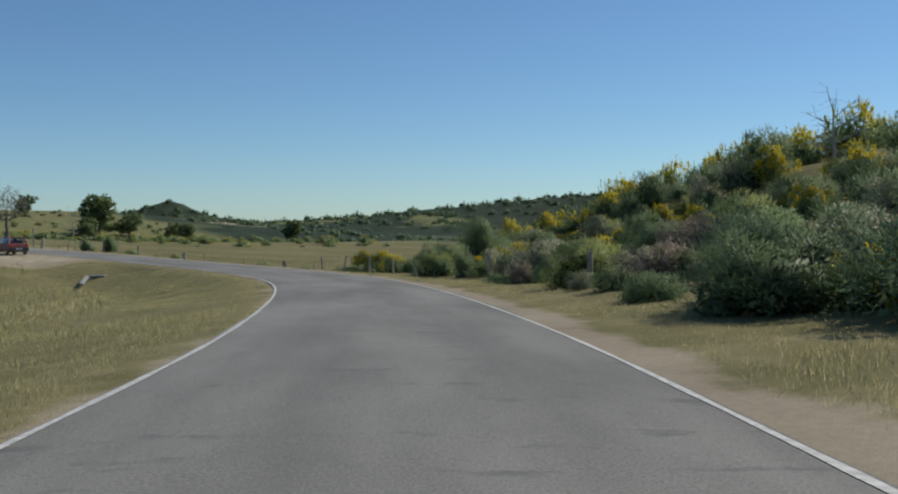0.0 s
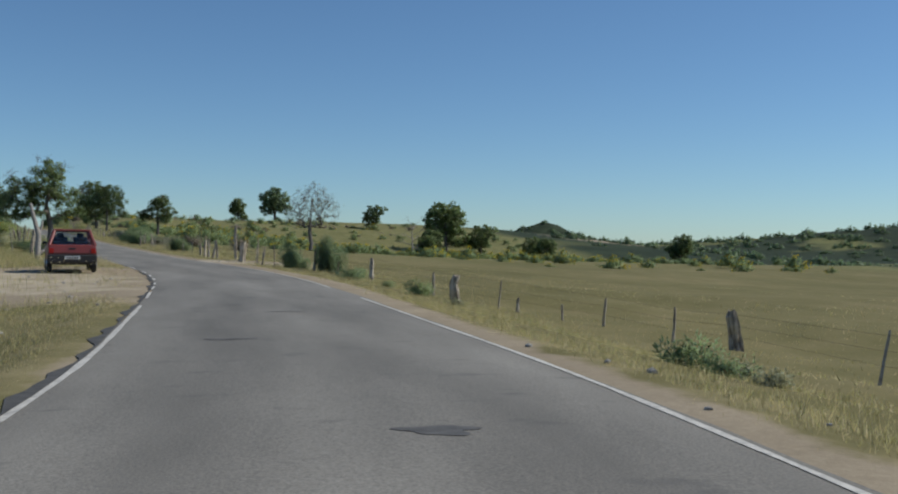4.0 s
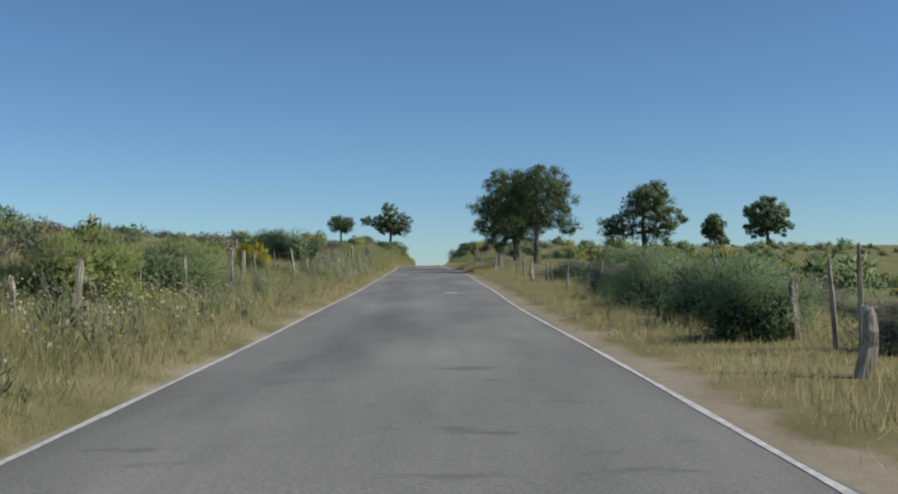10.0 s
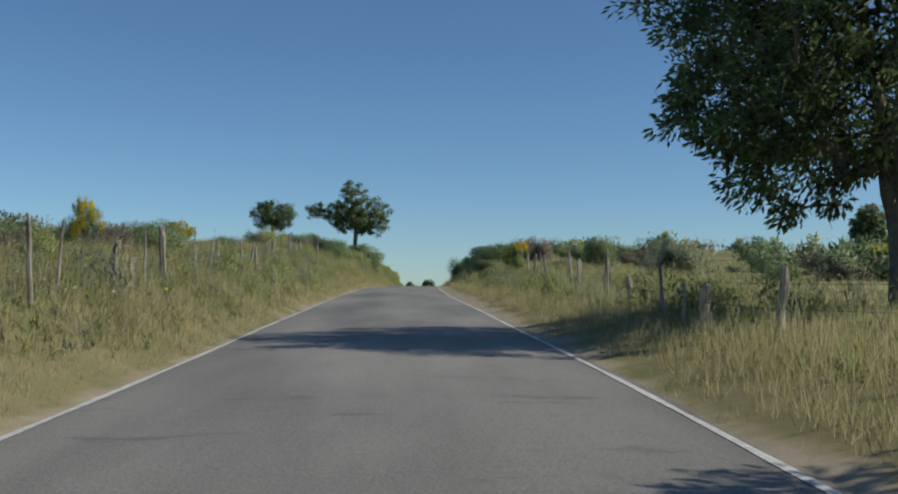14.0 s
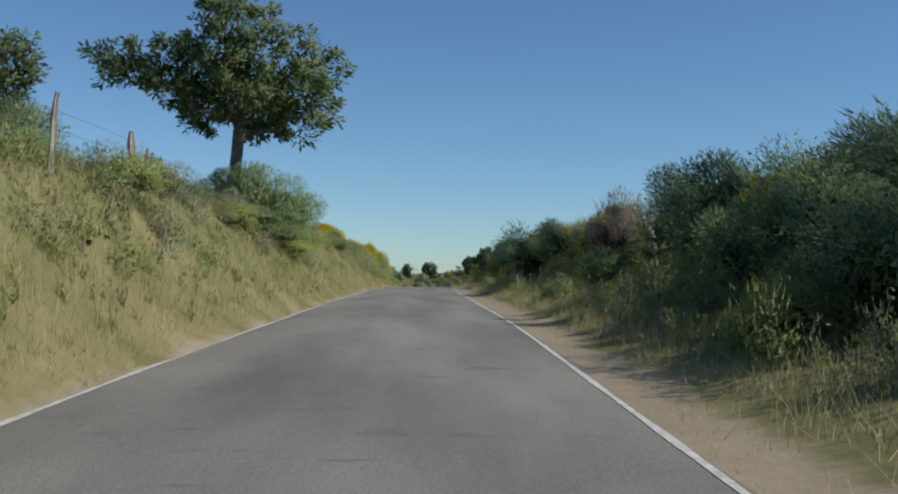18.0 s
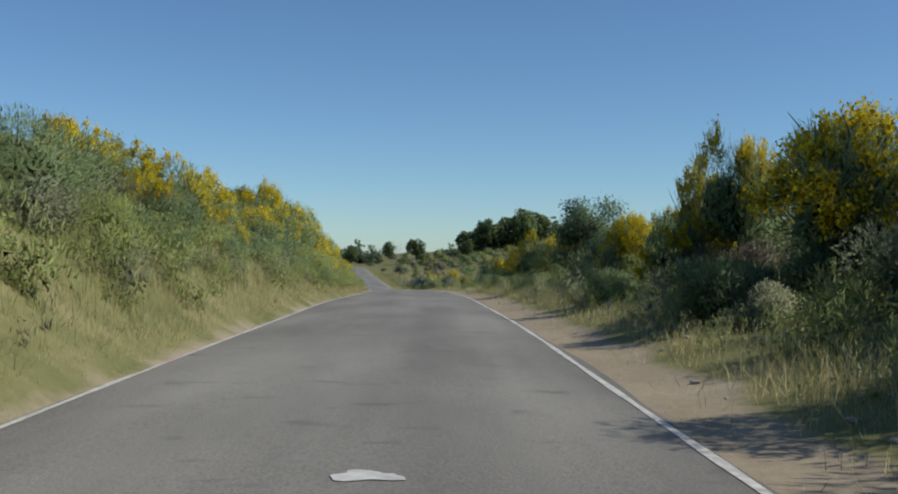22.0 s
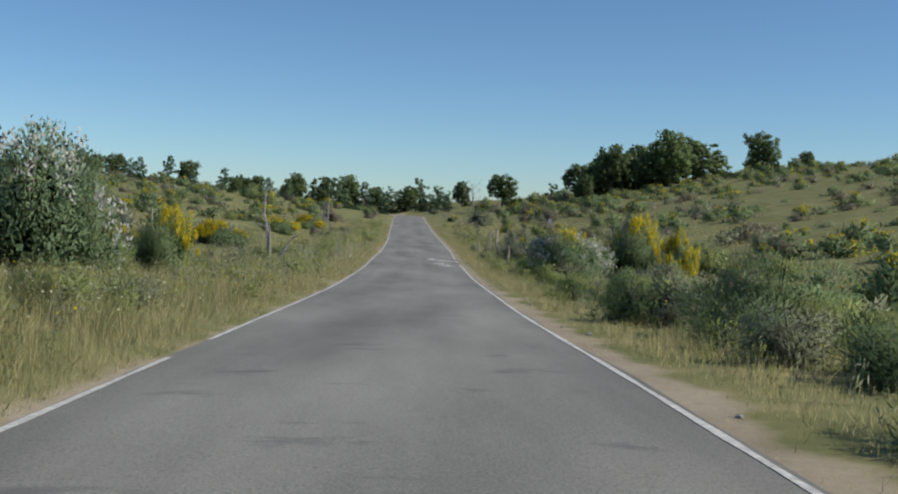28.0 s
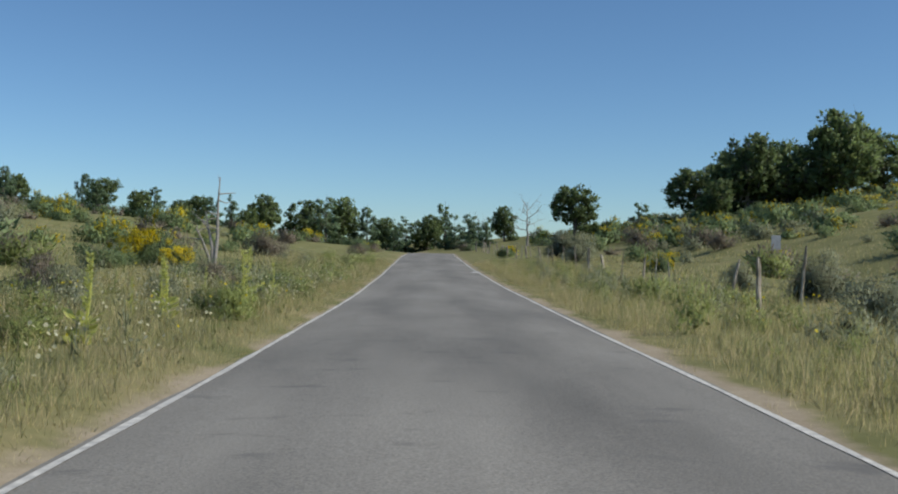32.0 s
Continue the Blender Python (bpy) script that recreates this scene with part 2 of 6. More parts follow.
def outward(verts, heart, lift=0.35):
    """Soft normals for foliage: away from the plant's heart and a little up."""
    n = verts - np.asarray(heart)
    n = n / (np.linalg.norm(n, axis=1)[:, None] + 1e-6) + (0, 0, lift)
    return n / np.linalg.norm(n, axis=1)[:, None]


def put_attribute(me, name, values):
    a = me.attributes.new(name, "FLOAT_VECTOR", "POINT")
    a.data.foreach_set("vector", np.asarray(values, np.float32).ravel())


def part(name, bm, mat, parent, label=""):
    """Links a bmesh (or a mesh) as one object under a thing or a part."""
    if isinstance(bm, bmesh.types.BMesh):
        me = bpy.data.meshes.new(name)
        bm.to_mesh(me)
        bm.free()
        me.materials.append(mat)
    else:
        me = bm
    ob = new(name, me)
    ob.parent = parent
    return tagged(ob, label)


def box(size, at=(0, 0, 0), edge=0.0, bm=None):
    bm = bm or bmesh.new()
    made = bmesh.ops.create_cube(bm, size=1.0)
    bmesh.ops.scale(bm, vec=size, verts=made["verts"])
    bmesh.ops.translate(bm, vec=at, verts=made["verts"])
    if edge:
        edges = list({e for v in made["verts"] for e in v.link_edges})
        bmesh.ops.bevel(bm, geom=edges, offset=edge, segments=2, affect="EDGES", profile=0.5)
    return bm


def tubes(paths, sides=6):
    """Tapered tubes along polylines: [(points, radii)] to one quad mesh."""
    vs, fs, base = [], [], 0
    for pts, radii in paths:
        pts = np.asarray(pts, float)
        radii = np.asarray(radii, float)
        n = len(pts)
        t = np.gradient(pts, axis=0)
        t /= np.linalg.norm(t, axis=1)[:, None] + 1e-9
        ref = np.array((0.31, 0.95, 0.12)) if abs(t[0, 2]) > 0.7 else np.array((0.0, 0.0, 1.0))
        u = np.cross(t, ref)
        u /= np.linalg.norm(u, axis=1)[:, None] + 1e-9
        w = np.cross(t, u)
        a = np.linspace(0, 2 * np.pi, sides, endpoint=False)
        ring = u[:, None] * np.cos(a)[None, :, None] + w[:, None] * np.sin(a)[None, :, None]
        vs.append((pts[:, None] + ring * radii[:, None, None]).reshape(-1, 3))
        i, j = np.meshgrid(np.arange(n - 1), np.arange(sides), indexing="ij")
        a0, a1 = i * sides + j, i * sides + (j + 1) % sides
        fs.append(np.stack([a0, a1, a1 + sides, a0 + sides], -1).reshape(-1, 4) + base)
        base += n * sides
    return np.vstack(vs), np.vstack(fs)


def leaves(centres, ways, length, width, rng):
    """Folded diamond leaves (two triangles each) at the centres, pointing along the ways."""
    n = len(centres)
    ways = ways / (np.linalg.norm(ways, axis=1)[:, None] + 1e-9)
    side = np.cross(ways, rng.normal(size=(n, 3)))
    side /= np.linalg.norm(side, axis=1)[:, None] + 1e-9
    nor = np.cross(ways, side)
    length, width = np.broadcast_to(length, n)[:, None], np.broadcast_to(width, n)[:, None]
    v = np.stack([centres - ways * length * 0.5, centres + side * width * 0.5 + nor * width * 0.15,
                  centres + ways * length * 0.5, centres - side * width * 0.5 + nor * width * 0.15], 1).reshape(-1, 3)
    k = np.arange(n)[:, None] * 4
    f = np.stack([k + [[0, 1, 2]], k + [[0, 2, 3]]], 1).reshape(-1, 3)
    return v, f


def sprays(centres, ways, length, width, rng):
    """Slender single-triangle sprays: broad foot, pointed tip."""
    n = len(centres)
    ways = ways / (np.linalg.norm(ways, axis=1)[:, None] + 1e-9)
    side = np.cross(ways, rng.normal(size=(n, 3)))
    side /= np.linalg.norm(side, axis=1)[:, None] + 1e-9
    length, width = np.broadcast_to(length, n)[:, None], np.broadcast_to(width, n)[:, None]
    foot = centres - ways * length * 0.5
    v = np.stack([foot - side * width * 0.5, foot + side * width * 0.5, centres + ways * length * 0.5], 1).reshape(-1, 3)
    return v, np.arange(n * 3).reshape(-1, 3)


# ---- the road's line: x, y, z of its middle ----
ROAD = [(-69.88, -104.14, 1.59), (-53.87, -90.14, 1.19), (-40.38, -76.53, 0.79), (-30.97, -66.48, 0.47),
        (-22.20, -55.88, 0.18), (-14.41, -44.54, -0.09), (-8.36, -32.10, -0.29), (-5.64, -23.43, -0.31),
        (-3.76, -14.63, -0.27), (-2.30, -7.28, -0.21), (-1.04, 0.06, -0.13), (-0.35, 6.99, -0.02),
        (-0.09, 14.20, 0.10), (-0.02, 28.89, 0.33), (0.20, 44.04, 0.64), (0.39, 59.76, 1.01),
        (0.57, 75.92, 1.43), (0.82, 92.37, 1.95), (0.95, 108.80, 2.47), (0.99, 125.39, 2.93),
        (0.71, 167.71, 4.01), (0.96, 185.09, 4.40)]
ROAD += [(1.36, 202.04, 4.68), (1.65, 218.19, 4.81), (1.91, 233.92, 4.85), (2.41, 249.73, 4.88),
        (2.92, 265.51, 4.82), (3.37, 281.02, 4.64), (3.81, 296.56, 4.28), (3.59, 334.50, 3.20),
        (2.83, 349.71, 2.59), (2.10, 364.98, 1.96), (1.42, 380.16, 1.49), (0.68, 395.26, 1.28),
        (-0.09, 412.00, 1.26), (-1.46, 434.01, 1.36), (-3.24, 460.01, 1.76), (-5.23, 490.01, 2.41),
        (-7.17, 518.00, 2.81), (-11.47, 540.01, 2.66), (-19.97, 562.02, 2.36), (-32.98, 582.02, 2.06),
        (-51.98, 600.02, 1.76), (-89.98, 622.03, 1.36), (-139.99, 640.04, 0.96)]


def glide(points, step):
    """A smooth line through the points, sampled every step metres."""
    p = np.asarray(points, float)
    u = np.r_[0, np.cumsum(np.linalg.norm(np.diff(p, axis=0), axis=1))]
    m = np.gradient(p, u, axis=0)
    q = np.arange(0, u[-1], step)
    i = np.clip(np.searchsorted(u, q, side="right") - 1, 0, len(u) - 2)
    h = (u[i + 1] - u[i])[:, None]
    t = ((q - u[i]) / (u[i + 1] - u[i]))[:, None]
    return ((2 * t**3 - 3 * t**2 + 1) * p[i] + (t**3 - 2 * t**2 + t) * h * m[i] + (3 * t**2 - 2 * t**3) * p[i + 1] + (t**3 - t**2) * h * m[i + 1])


MID = glide(ROAD, 1.0)
WAY = np.gradient(MID[:, :2], axis=0)
WAY /= np.linalg.norm(WAY, axis=1)[:, None]
RIGHT = np.stack([WAY[:, 1], -WAY[:, 0]], 1)
STATION = np.r_[0, np.cumsum(np.linalg.norm(np.diff(MID[:, :2], axis=0), axis=1))]
STATION -= np.interp(0.0, MID[:, 1], STATION)
HALF = 2.37  # the lines' distance from the middle


def road_at(s):
    s = np.asarray(s, float)
    return np.stack([np.interp(s, STATION, MID[:, k]) for k in range(3)], -1), np.stack([np.interp(s, STATION, RIGHT[:, k]) for k in range(2)], -1)


def spot(s, d):
    """The place d metres to the right of the road's middle at station s."""
    p, r = road_at(s)
    return p[..., :2] + r * np.asarray(d, float)[..., None]


def to_road(x, y):
    """Station and offset (right positive) of places."""
    x, y = np.asarray(x, float).ravel(), np.asarray(y, float).ravel()
    s, d = np.empty(len(x)), np.empty(len(x))
    for a in range(0, len(x), 4000):
        dx, dy = x[a:a + 4000, None] - MID[None, :, 0], y[a:a + 4000, None] - MID[None, :, 1]
        j = (dx * dx + dy * dy).argmin(1)
        k = np.arange(len(j))
        rx, ry = dx[k, j], dy[k, j]
        s[a:a + 4000] = STATION[j] + rx * WAY[j, 0] + ry * WAY[j, 1]
        side = rx * RIGHT[j, 0] + ry * RIGHT[j, 1]
        d[a:a + 4000] = np.where(side < 0, -1, 1) * np.maximum(np.abs(side), np.hypot(rx, ry) * (np.abs(s[a:a + 4000] - STATION[j]) > 2))
    return s, d


# heights beside the road, above its surface: station, then at 3, 5, 8, 14, 30, 90 m
LEFT_SIDE = [(-140, 0, -0.2, -0.4, -0.5, -0.3, 0.5), (-60, -0.05, -0.3, -0.6, -0.7, -0.2, 1), (-40, 0, -0.5, -1.1, -1.2, -0.6, 1.2),
          (-20, 0, -0.55, -1.25, -1.3, -0.3, 2), (-9, 0, -0.1, -0.2, -0.2, 0.2, 2.5), (5, 0, 0, 0, 0.1, 0.9, 3.5), (30, 0.05, 0.15, 0.3, 0.6, 1.8, 6),
          (80, 0.15, 0.35, 0.6, 1.1, 3, 6.5), (120, 0.2, 0.6, 1, 1.6, 3, 6)]
LEFT_SIDE += [(145, 0.25, 1.0, 1.6, 2.0, 3.0, 5), (200, 0.4, 2.5, 3.2, 3.4, 3.7, 5), (230, 0.4, 2.5, 3.4, 3.6, 3.7, 4.5), (250, 0.4, 2.4, 3.2, 3.3, 3.2, 3), (268, 0.35, 1.7, 2.6, 2.8, 2.8, 2.8),
          (290, 0.3, 1.2, 1.9, 2.2, 2.3, 2.5), (325, 0.1, 0.4, 0.7, 1, 1.4, 2), (370, 0.1, 0.2, 0.4, 0.7, 1.6, 3.5), (440, 0.1, 0.2, 0.4, 0.8, 2.6, 6),
          (540, 0.1, 0.3, 0.6, 1.3, 3.8, 8)]
RIGHT_SIDE = [(-140, 0, 0.2, 0.8, 2, 4.5, 7), (-88, 0, 0.2, 0.5, 1.9, 6.2, 11), (-62, 0, 0.1, 0.4, 2.0, 6.3, 12), (-42, 0, -0.1, 0, 0.9, 6.2, 14),
          (-31, 0, -0.2, -0.45, -0.3, 3.2, 8), (-20, 0, -0.35, -0.9, -1.4, -1.0, 1), (-8, 0, -0.35, -1, -1.6, -1.7, -2), (5, 0, -0.2, -0.55, -0.85, -1.3, -2.3),
          (18, 0, -0.1, -0.3, -0.6, -1.2, -2.5), (40, 0, 0, -0.05, -0.3, -1.2, -2.6),
          (90, 0.05, 0.1, 0.1, -0.3, -1.8, -2.4)]
RIGHT_SIDE += [(125, 0.1, 0.4, 0.5, 0.2, -1.6, -4.5), (150, 0.08, 0.5, 0.9, 0.9, -0.4, -4.5), (190, 0.02, 0.45, 2.0, 2.7, 2.5, 0), (225, 0.02, 0.45, 2.1, 2.8, 3.4, 3.6),
          (255, 0.02, 0.4, 1.7, 2.3, 2.2, 3), (290, 0.05, 0.4, 0.9, 1, 1, 2), (325, 0, 0.1, 0.2, 0.2, 0.5, 4), (370, 0, -0.1, -0.4, -0.6, 0.8, 9),
          (440, 0, 0.1, 0.2, 0.4, 3, 11.5)]
RIGHT_SIDE += [(540, 0.1, 0.3, 0.7, 1.4, 4, 12), (600, 0.1, 0.3, 0.6, 1.3, 3, 5)]
REACH = (2.5, 3, 5, 8, 14, 30, 90)


def side_height(table, s, d):
    rows = np.array(table)
    cols = [np.zeros_like(s)] + [np.interp(s, rows[:, 0], rows[:, k]) for k in range(1, 7)]
    lg = np.log(np.clip(d, 2.5, 90))
    lr = np.log(np.array(REACH))
    k = np.clip(np.searchsorted(lr, lg, side="right") - 1, 0, 5)
    t = (lg - lr[k]) / (lr[k + 1] - lr[k])
    t = t * t * (3 - 2 * t) * 0.5 + t * 0.5
    c = np.stack(cols)
    i = np.arange(len(s))
    return c[k, i] * (1 - t) + c[k + 1, i] * t


def rumple(x, y, scale, seed):
    """Smooth random relief between -1 and 1."""
    rng = np.random.default_rng(seed)
    out = np.zeros_like(x)
    for k in range(7):
        a, f = rng.uniform(0, 2 * np.pi), rng.uniform(0.6, 1.9) / scale
        out += np.sin((x * np.cos(a) + y * np.sin(a)) * f * 2 * np.pi + rng.uniform(0, 6.28))
    return out / 4.0


def bell(x, y, cx, cy, rx, ry, turn, height):
    c, s_ = math.cos(turn), math.sin(turn)
    u, v = ((x - cx) * c + (y - cy) * s_) / rx, (-(x - cx) * s_ + (y - cy) * c) / ry
    return height * np.exp(-u * u - v * v)


def hills(x, y):  # metres above the plain
    """The far country beyond the meadow."""
    z = bell(x, y, 818, 477, 378, 130, -0.7, 18.5) + bell(x, y, 215, 410, 190, 90, 0.5, 6.5) + bell(x, y, 729, 1300, 254, 150, -0.53, 30.3) + bell(x, y, 751, 1246, 42, 42, 0, 23)
    z += bell(x, y, 917, 253, 500, 160, -1.1, 28.5) + bell(x, y, 1700, 300, 700, 300, -1.2, 36)
    return z + bell(x, y, -700, 900, 600, 500, 0, 26) + bell(x, y, -800, -200, 500, 700, 0, 20)


def ground_z(x, y, road_too=False):
    shape = np.shape(x)
    x, y = np.asarray(x, float).ravel(), np.asarray(y, float).ravel()
    s, d = to_road(x, y)
    a = np.abs(d)
    base = np.interp(s, STATION, MID[:, 2])
    z = np.where(d < 0, side_height(LEFT_SIDE, s, a), side_height(RIGHT_SIDE, s, a))
    near = np.clip((a - 3) / 6, 0, 1)
    z = base + z + near * (0.12 * rumple(x, y, 7, 3) + 0.22 * np.clip(a / 30, 0, 1) * rumple(x, y, 31, 5))
    far = np.clip((a - 90) / 180, 0, 1)
    far = far * far * (3 - 2 * far)
    z = z * (1 - far) + far * (-4.0 + hills(x, y) + 0.7 * rumple(x, y, 160, 9))
    if not road_too:
        z = z - 0.05 * np.clip((2.2 - a) / 0.3, 0, 1) - 0.014
    return z.reshape(shape)


def drop(x, y):
    return float(ground_z(np.array([x]), np.array([y]))[0])


# ---- ground and road ----
def spaced(lo, hi, fine, out_lo, out_hi, grow=1.16, most=26.0, until=2300.0):
    """Grid lines: fine between lo and hi, growing outwards, at most so wide until the far hills end."""
    lines = list(np.arange(lo, hi + fine, fine))
    for sign, lim in ((-1, out_lo), (1, out_hi)):
        step, p = fine, (lo if sign < 0 else lines[-1])
        while sign * p < sign * lim:
            step = step * grow if abs(p) > until else min(step * grow, most)
            p += sign * step
            lines.append(p)
    return np.array(sorted(lines))


def build_ground():
    gx = spaced(-18, 18, 0.6, -4200, 4200, until=1900.0)
    gy = spaced(-96, 530, 1.2, -4200, 4200)
    gx = np.unique(np.r_[gx[(gx < -58) | ((gx >= -18) & (gx < -8.5)) | (gx > 7)], np.arange(-58, -18, 1.0), np.arange(-8.5, 7, 0.3)])
    X, Y = np.meshgrid(gx, gy)
    x, y = X.ravel(), Y.ravel()
    z = ground_z(x, y)
    s, d = to_road(x, y)
    a = np.abs(d)
    nx, ny = len(gx), len(gy)
    i, j = np.meshgrid(np.arange(ny - 1), np.arange(nx - 1), indexing="ij")
    k = i * nx + j
    f = np.stack([k, k + 1, k + nx + 1, k + nx], -1).reshape(-1, 4)
    me = np_mesh("ground", np.stack([x, y, z], 1), f, EARTH, smooth=True)
    # bare shoulder, gravel lay-by, field entrances
    wide = np.where(d > 0, np.interp(s, [-90, -20, 0, 20, 60, 130, 160, 300, 330, 400], [3.3, 3.0, 3.7, 3.7, 3.0, 2.8, 3.2, 3.5, 3.1, 2.8]), 2.6)
    dirt = np.clip((wide - a) / 1.0 + 0.4, 0, 1)
    lay = np.exp(-(((s - 1) / 11.0) ** 4) - (((d + 6.0) / 4.6) ** 4))
    gate = np.exp(-(((s - 22.5) / 3.6) ** 2) - (((d - 5) / 3.6) ** 4)) + np.exp(-(((s - 20) / 5.0) ** 2) - (((d + 4) / 2.2) ** 4))
    firebreak = glide([(150, 205, 0), (200, 300, 0), (303, 465, 0), (440, 720, 0), (643, 1077, 0)], 12.0)[:, :2]
    gap = np.full(len(x), 1e9)
    for p in firebreak:
        gap = np.minimum(gap, np.hypot(x - p[0], y - p[1]))
    track = np.exp(-((gap / 15.0) ** 2))
    soil = np.maximum.reduce([dirt, lay * 1.5, gate * 2.0, track])
    heath = np.where(d < 0, np.interp(s, [-20, 20, 60, 130, 160], [0.1, .3, .45, .5, .8]), np.interp(s, [-30, 60, 130, 300], [0, 0.05, .6, .7]))
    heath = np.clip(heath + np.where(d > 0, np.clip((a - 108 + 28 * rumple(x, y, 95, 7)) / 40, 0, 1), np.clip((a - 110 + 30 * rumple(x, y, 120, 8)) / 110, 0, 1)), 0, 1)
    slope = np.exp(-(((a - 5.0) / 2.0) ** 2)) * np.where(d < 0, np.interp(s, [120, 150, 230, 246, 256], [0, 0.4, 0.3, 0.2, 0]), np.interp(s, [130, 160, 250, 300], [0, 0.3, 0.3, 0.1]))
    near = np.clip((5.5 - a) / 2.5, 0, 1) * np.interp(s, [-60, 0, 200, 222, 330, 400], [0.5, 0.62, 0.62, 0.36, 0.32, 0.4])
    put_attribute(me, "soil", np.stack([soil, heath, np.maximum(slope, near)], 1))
    tagged(new("ground", me), "dry grassy country with heath, banks and far hills", "ground", kind="structure")


def ribbon(name, s, left, right, lift, mat, under=0.0):
    """A strip along the road between two offsets (numbers or arrays), with skirts if under."""
    p, r = road_at(s)
    left, right = np.broadcast_to(left, len(s)), np.broadcast_to(right, len(s))
    offs = [left, right] if not under else [left - 0.02] + [left + (right - left) * k / 8 for k in range(9)] + [right + 0.02]
    cols = []
    for k, o in enumerate(offs):
        z = p[:, 2] + lift + 0.03 * (1 - (o / 2.2) ** 2)
        if under and k in (0, len(offs) - 1):
            z = z - under
        cols.append(np.stack([p[:, 0] + r[:, 0] * o, p[:, 1] + r[:, 1] * o, z], 1))
    v = np.stack(cols, 1)
    n, m = v.shape[:2]
    i, j = np.meshgrid(np.arange(n - 1), np.arange(m - 1), indexing="ij")
    k = i * m + j
    f = np.stack([k, k + 1, k + m + 1, k + m], -1).reshape(-1, 4)
    me = np_mesh(name, v.reshape(-1, 3), f, mat)
    put_attribute(me, "lane", np.stack([np.stack(offs, 1).ravel(), np.repeat(s, m), np.zeros(n * m)], 1))
    return me


def build_road():
    s = np.arange(STATION[0] + 1, STATION[-1] - 1, 1.0)
    rng = np.random.default_rng(4)
    ragged = lambda: 0.05 * np.sin(s * 0.7 + rng.uniform(0, 6)) + 0.05 * np.sin(s * 0.23 + rng.uniform(0, 6)) + rng.normal(0, 0.02, len(s))
    road = new("road", ribbon("road", s, -HALF - 0.055 + 0.35 * ragged(), HALF + 0.09 + 0.6 * ragged(), 0.0, ASPHALT, under=0.08))
    tagged(road, "narrow worn grey asphalt road without a centre line", "road", kind="structure")

    def line(a, b, side, width=0.072):
        q = np.arange(a, b, 0.5)
        w = width * (1 + 0.18 * np.sin(q * 1.7) + 0.12 * np.sin(q * 4.1 + 1))
        o = side * HALF + 0.02 * np.sin(q * 0.31)
        ob = part("edge_line", ribbon("edge_line", q, o - w / 2, o + w / 2, 0.005, LINE_PAINT), None, road, "worn white edge line")
        return ob
    q = np.arange(-30, 9, 0.4)
    wobble = 0.07 + 0.05 * np.sin(q * 1.3) + 0.05 * np.sin(q * 3.7 + 1) + rng.normal(0, 0.025, len(q))
    part("broken_edge", ribbon("broken_edge", q, -HALF - 0.06 - np.clip(wobble, 0.015, 1), -HALF - 0.045, 0.008, OLD_EDGE), None, road, "crumbled dark edge of the tarmac")
    gaps = {-1: [(-11.5, -9), (-6.2, -5), (-3.4, -2.2), (-.9, .8), (2.2, 3.6), (5, 6.2), (8.5, 10.5), (13, 16.8), (19.5, 21.4), (22.5, 23.9), (25.1, 26.9), (352, 354)], 1: [(-9, -4), (23.2, 26.4), (393.6, 395.5), (398, 399.5)]}
    for side in (-1, 1):
        a = float(s[0])
        for g0, g1 in gaps[side] + [(float(s[-1]), 0)]:
            if g0 - a > 1:
                line(a, g0, side)
            a = g1
    return road


build_ground()
road = build_road()


# ---- plants: shapes shared between alike plants ----
def bush_shape(name, count, seed, spiky=1.0, leaf=(0.1, 0.02)):
    """A shrub in a unit dome: 2 wide, 1 high. Fine sprays point outwards and up ; broad inner leaves close its heart."""
    rng = np.random.default_rng(seed)
    many = 14 if count > 100 else 6
    a, q = rng.uniform(0, 6.28, many), rng.uniform(0.15, 0.62, many)
    blobs = np.stack([np.cos(a) * q, np.sin(a) * q, rng.uniform(0.18, 0.72, many) * (1.1 - q * 0.7)], 1)
    size = rng.uniform(0.2, 0.42, many)
    pick = rng.integers(0, many, count)
    u = rng.normal(size=(count, 3))
    u[:, 2] += 0.25
    u /= np.linalg.norm(u, axis=1)[:, None]
    r = size[pick] * rng.uniform(0.4, 1.08, count) ** 0.7
    c = blobs[pick] + u * r[:, None] * (1, 1, 0.85)
    c[:, 2] = np.abs(c[:, 2])
    wide = np.percentile(np.abs(c[:, :2]), 98.5)
    squeeze = 1 / np.array((wide, wide, np.percentile(c[:, 2], 99.5)))
    c = c * squeeze
    way = u * (1, 1, 0.6) + np.array((0, 0, 0.7 * spiky)) + rng.normal(0, 0.35, (count, 3))
    k = rng.uniform(0.6, 1.4, count)
    v, f = sprays(c, way, leaf[0] * k, leaf[1] * k, rng)
    inner = rng.integers(0, count, count // 3)
    v2, f2 = sprays(c[inner] * 0.68, rng.normal(size=(len(inner), 3)) + (0, 0, 0.6), max(0.12, leaf[0] * 1.3), max(0.055, leaf[0] * 0.6), rng)
    v, f = np.vstack([v, v2]), np.vstack([f, f2 + len(v)])
    return v, f, c, u


def stem_shape(seed):
    rng = np.random.default_rng(seed)
    stems = []
    for _ in range(10):
        a, e = rng.uniform(0, 6.28), rng.uniform(0.3, 0.8)
        tip = np.array((math.cos(a) * e, math.sin(a) * e, rng.uniform(0.6, 1.04)))
        stems.append(([np.zeros(3), tip * (0.4, 0.4, 0.55), tip], [0.025, 0.014, 0.003]))
    v, f = tubes(stems, 3)
    return np_mesh("stems", v, f, BARK)


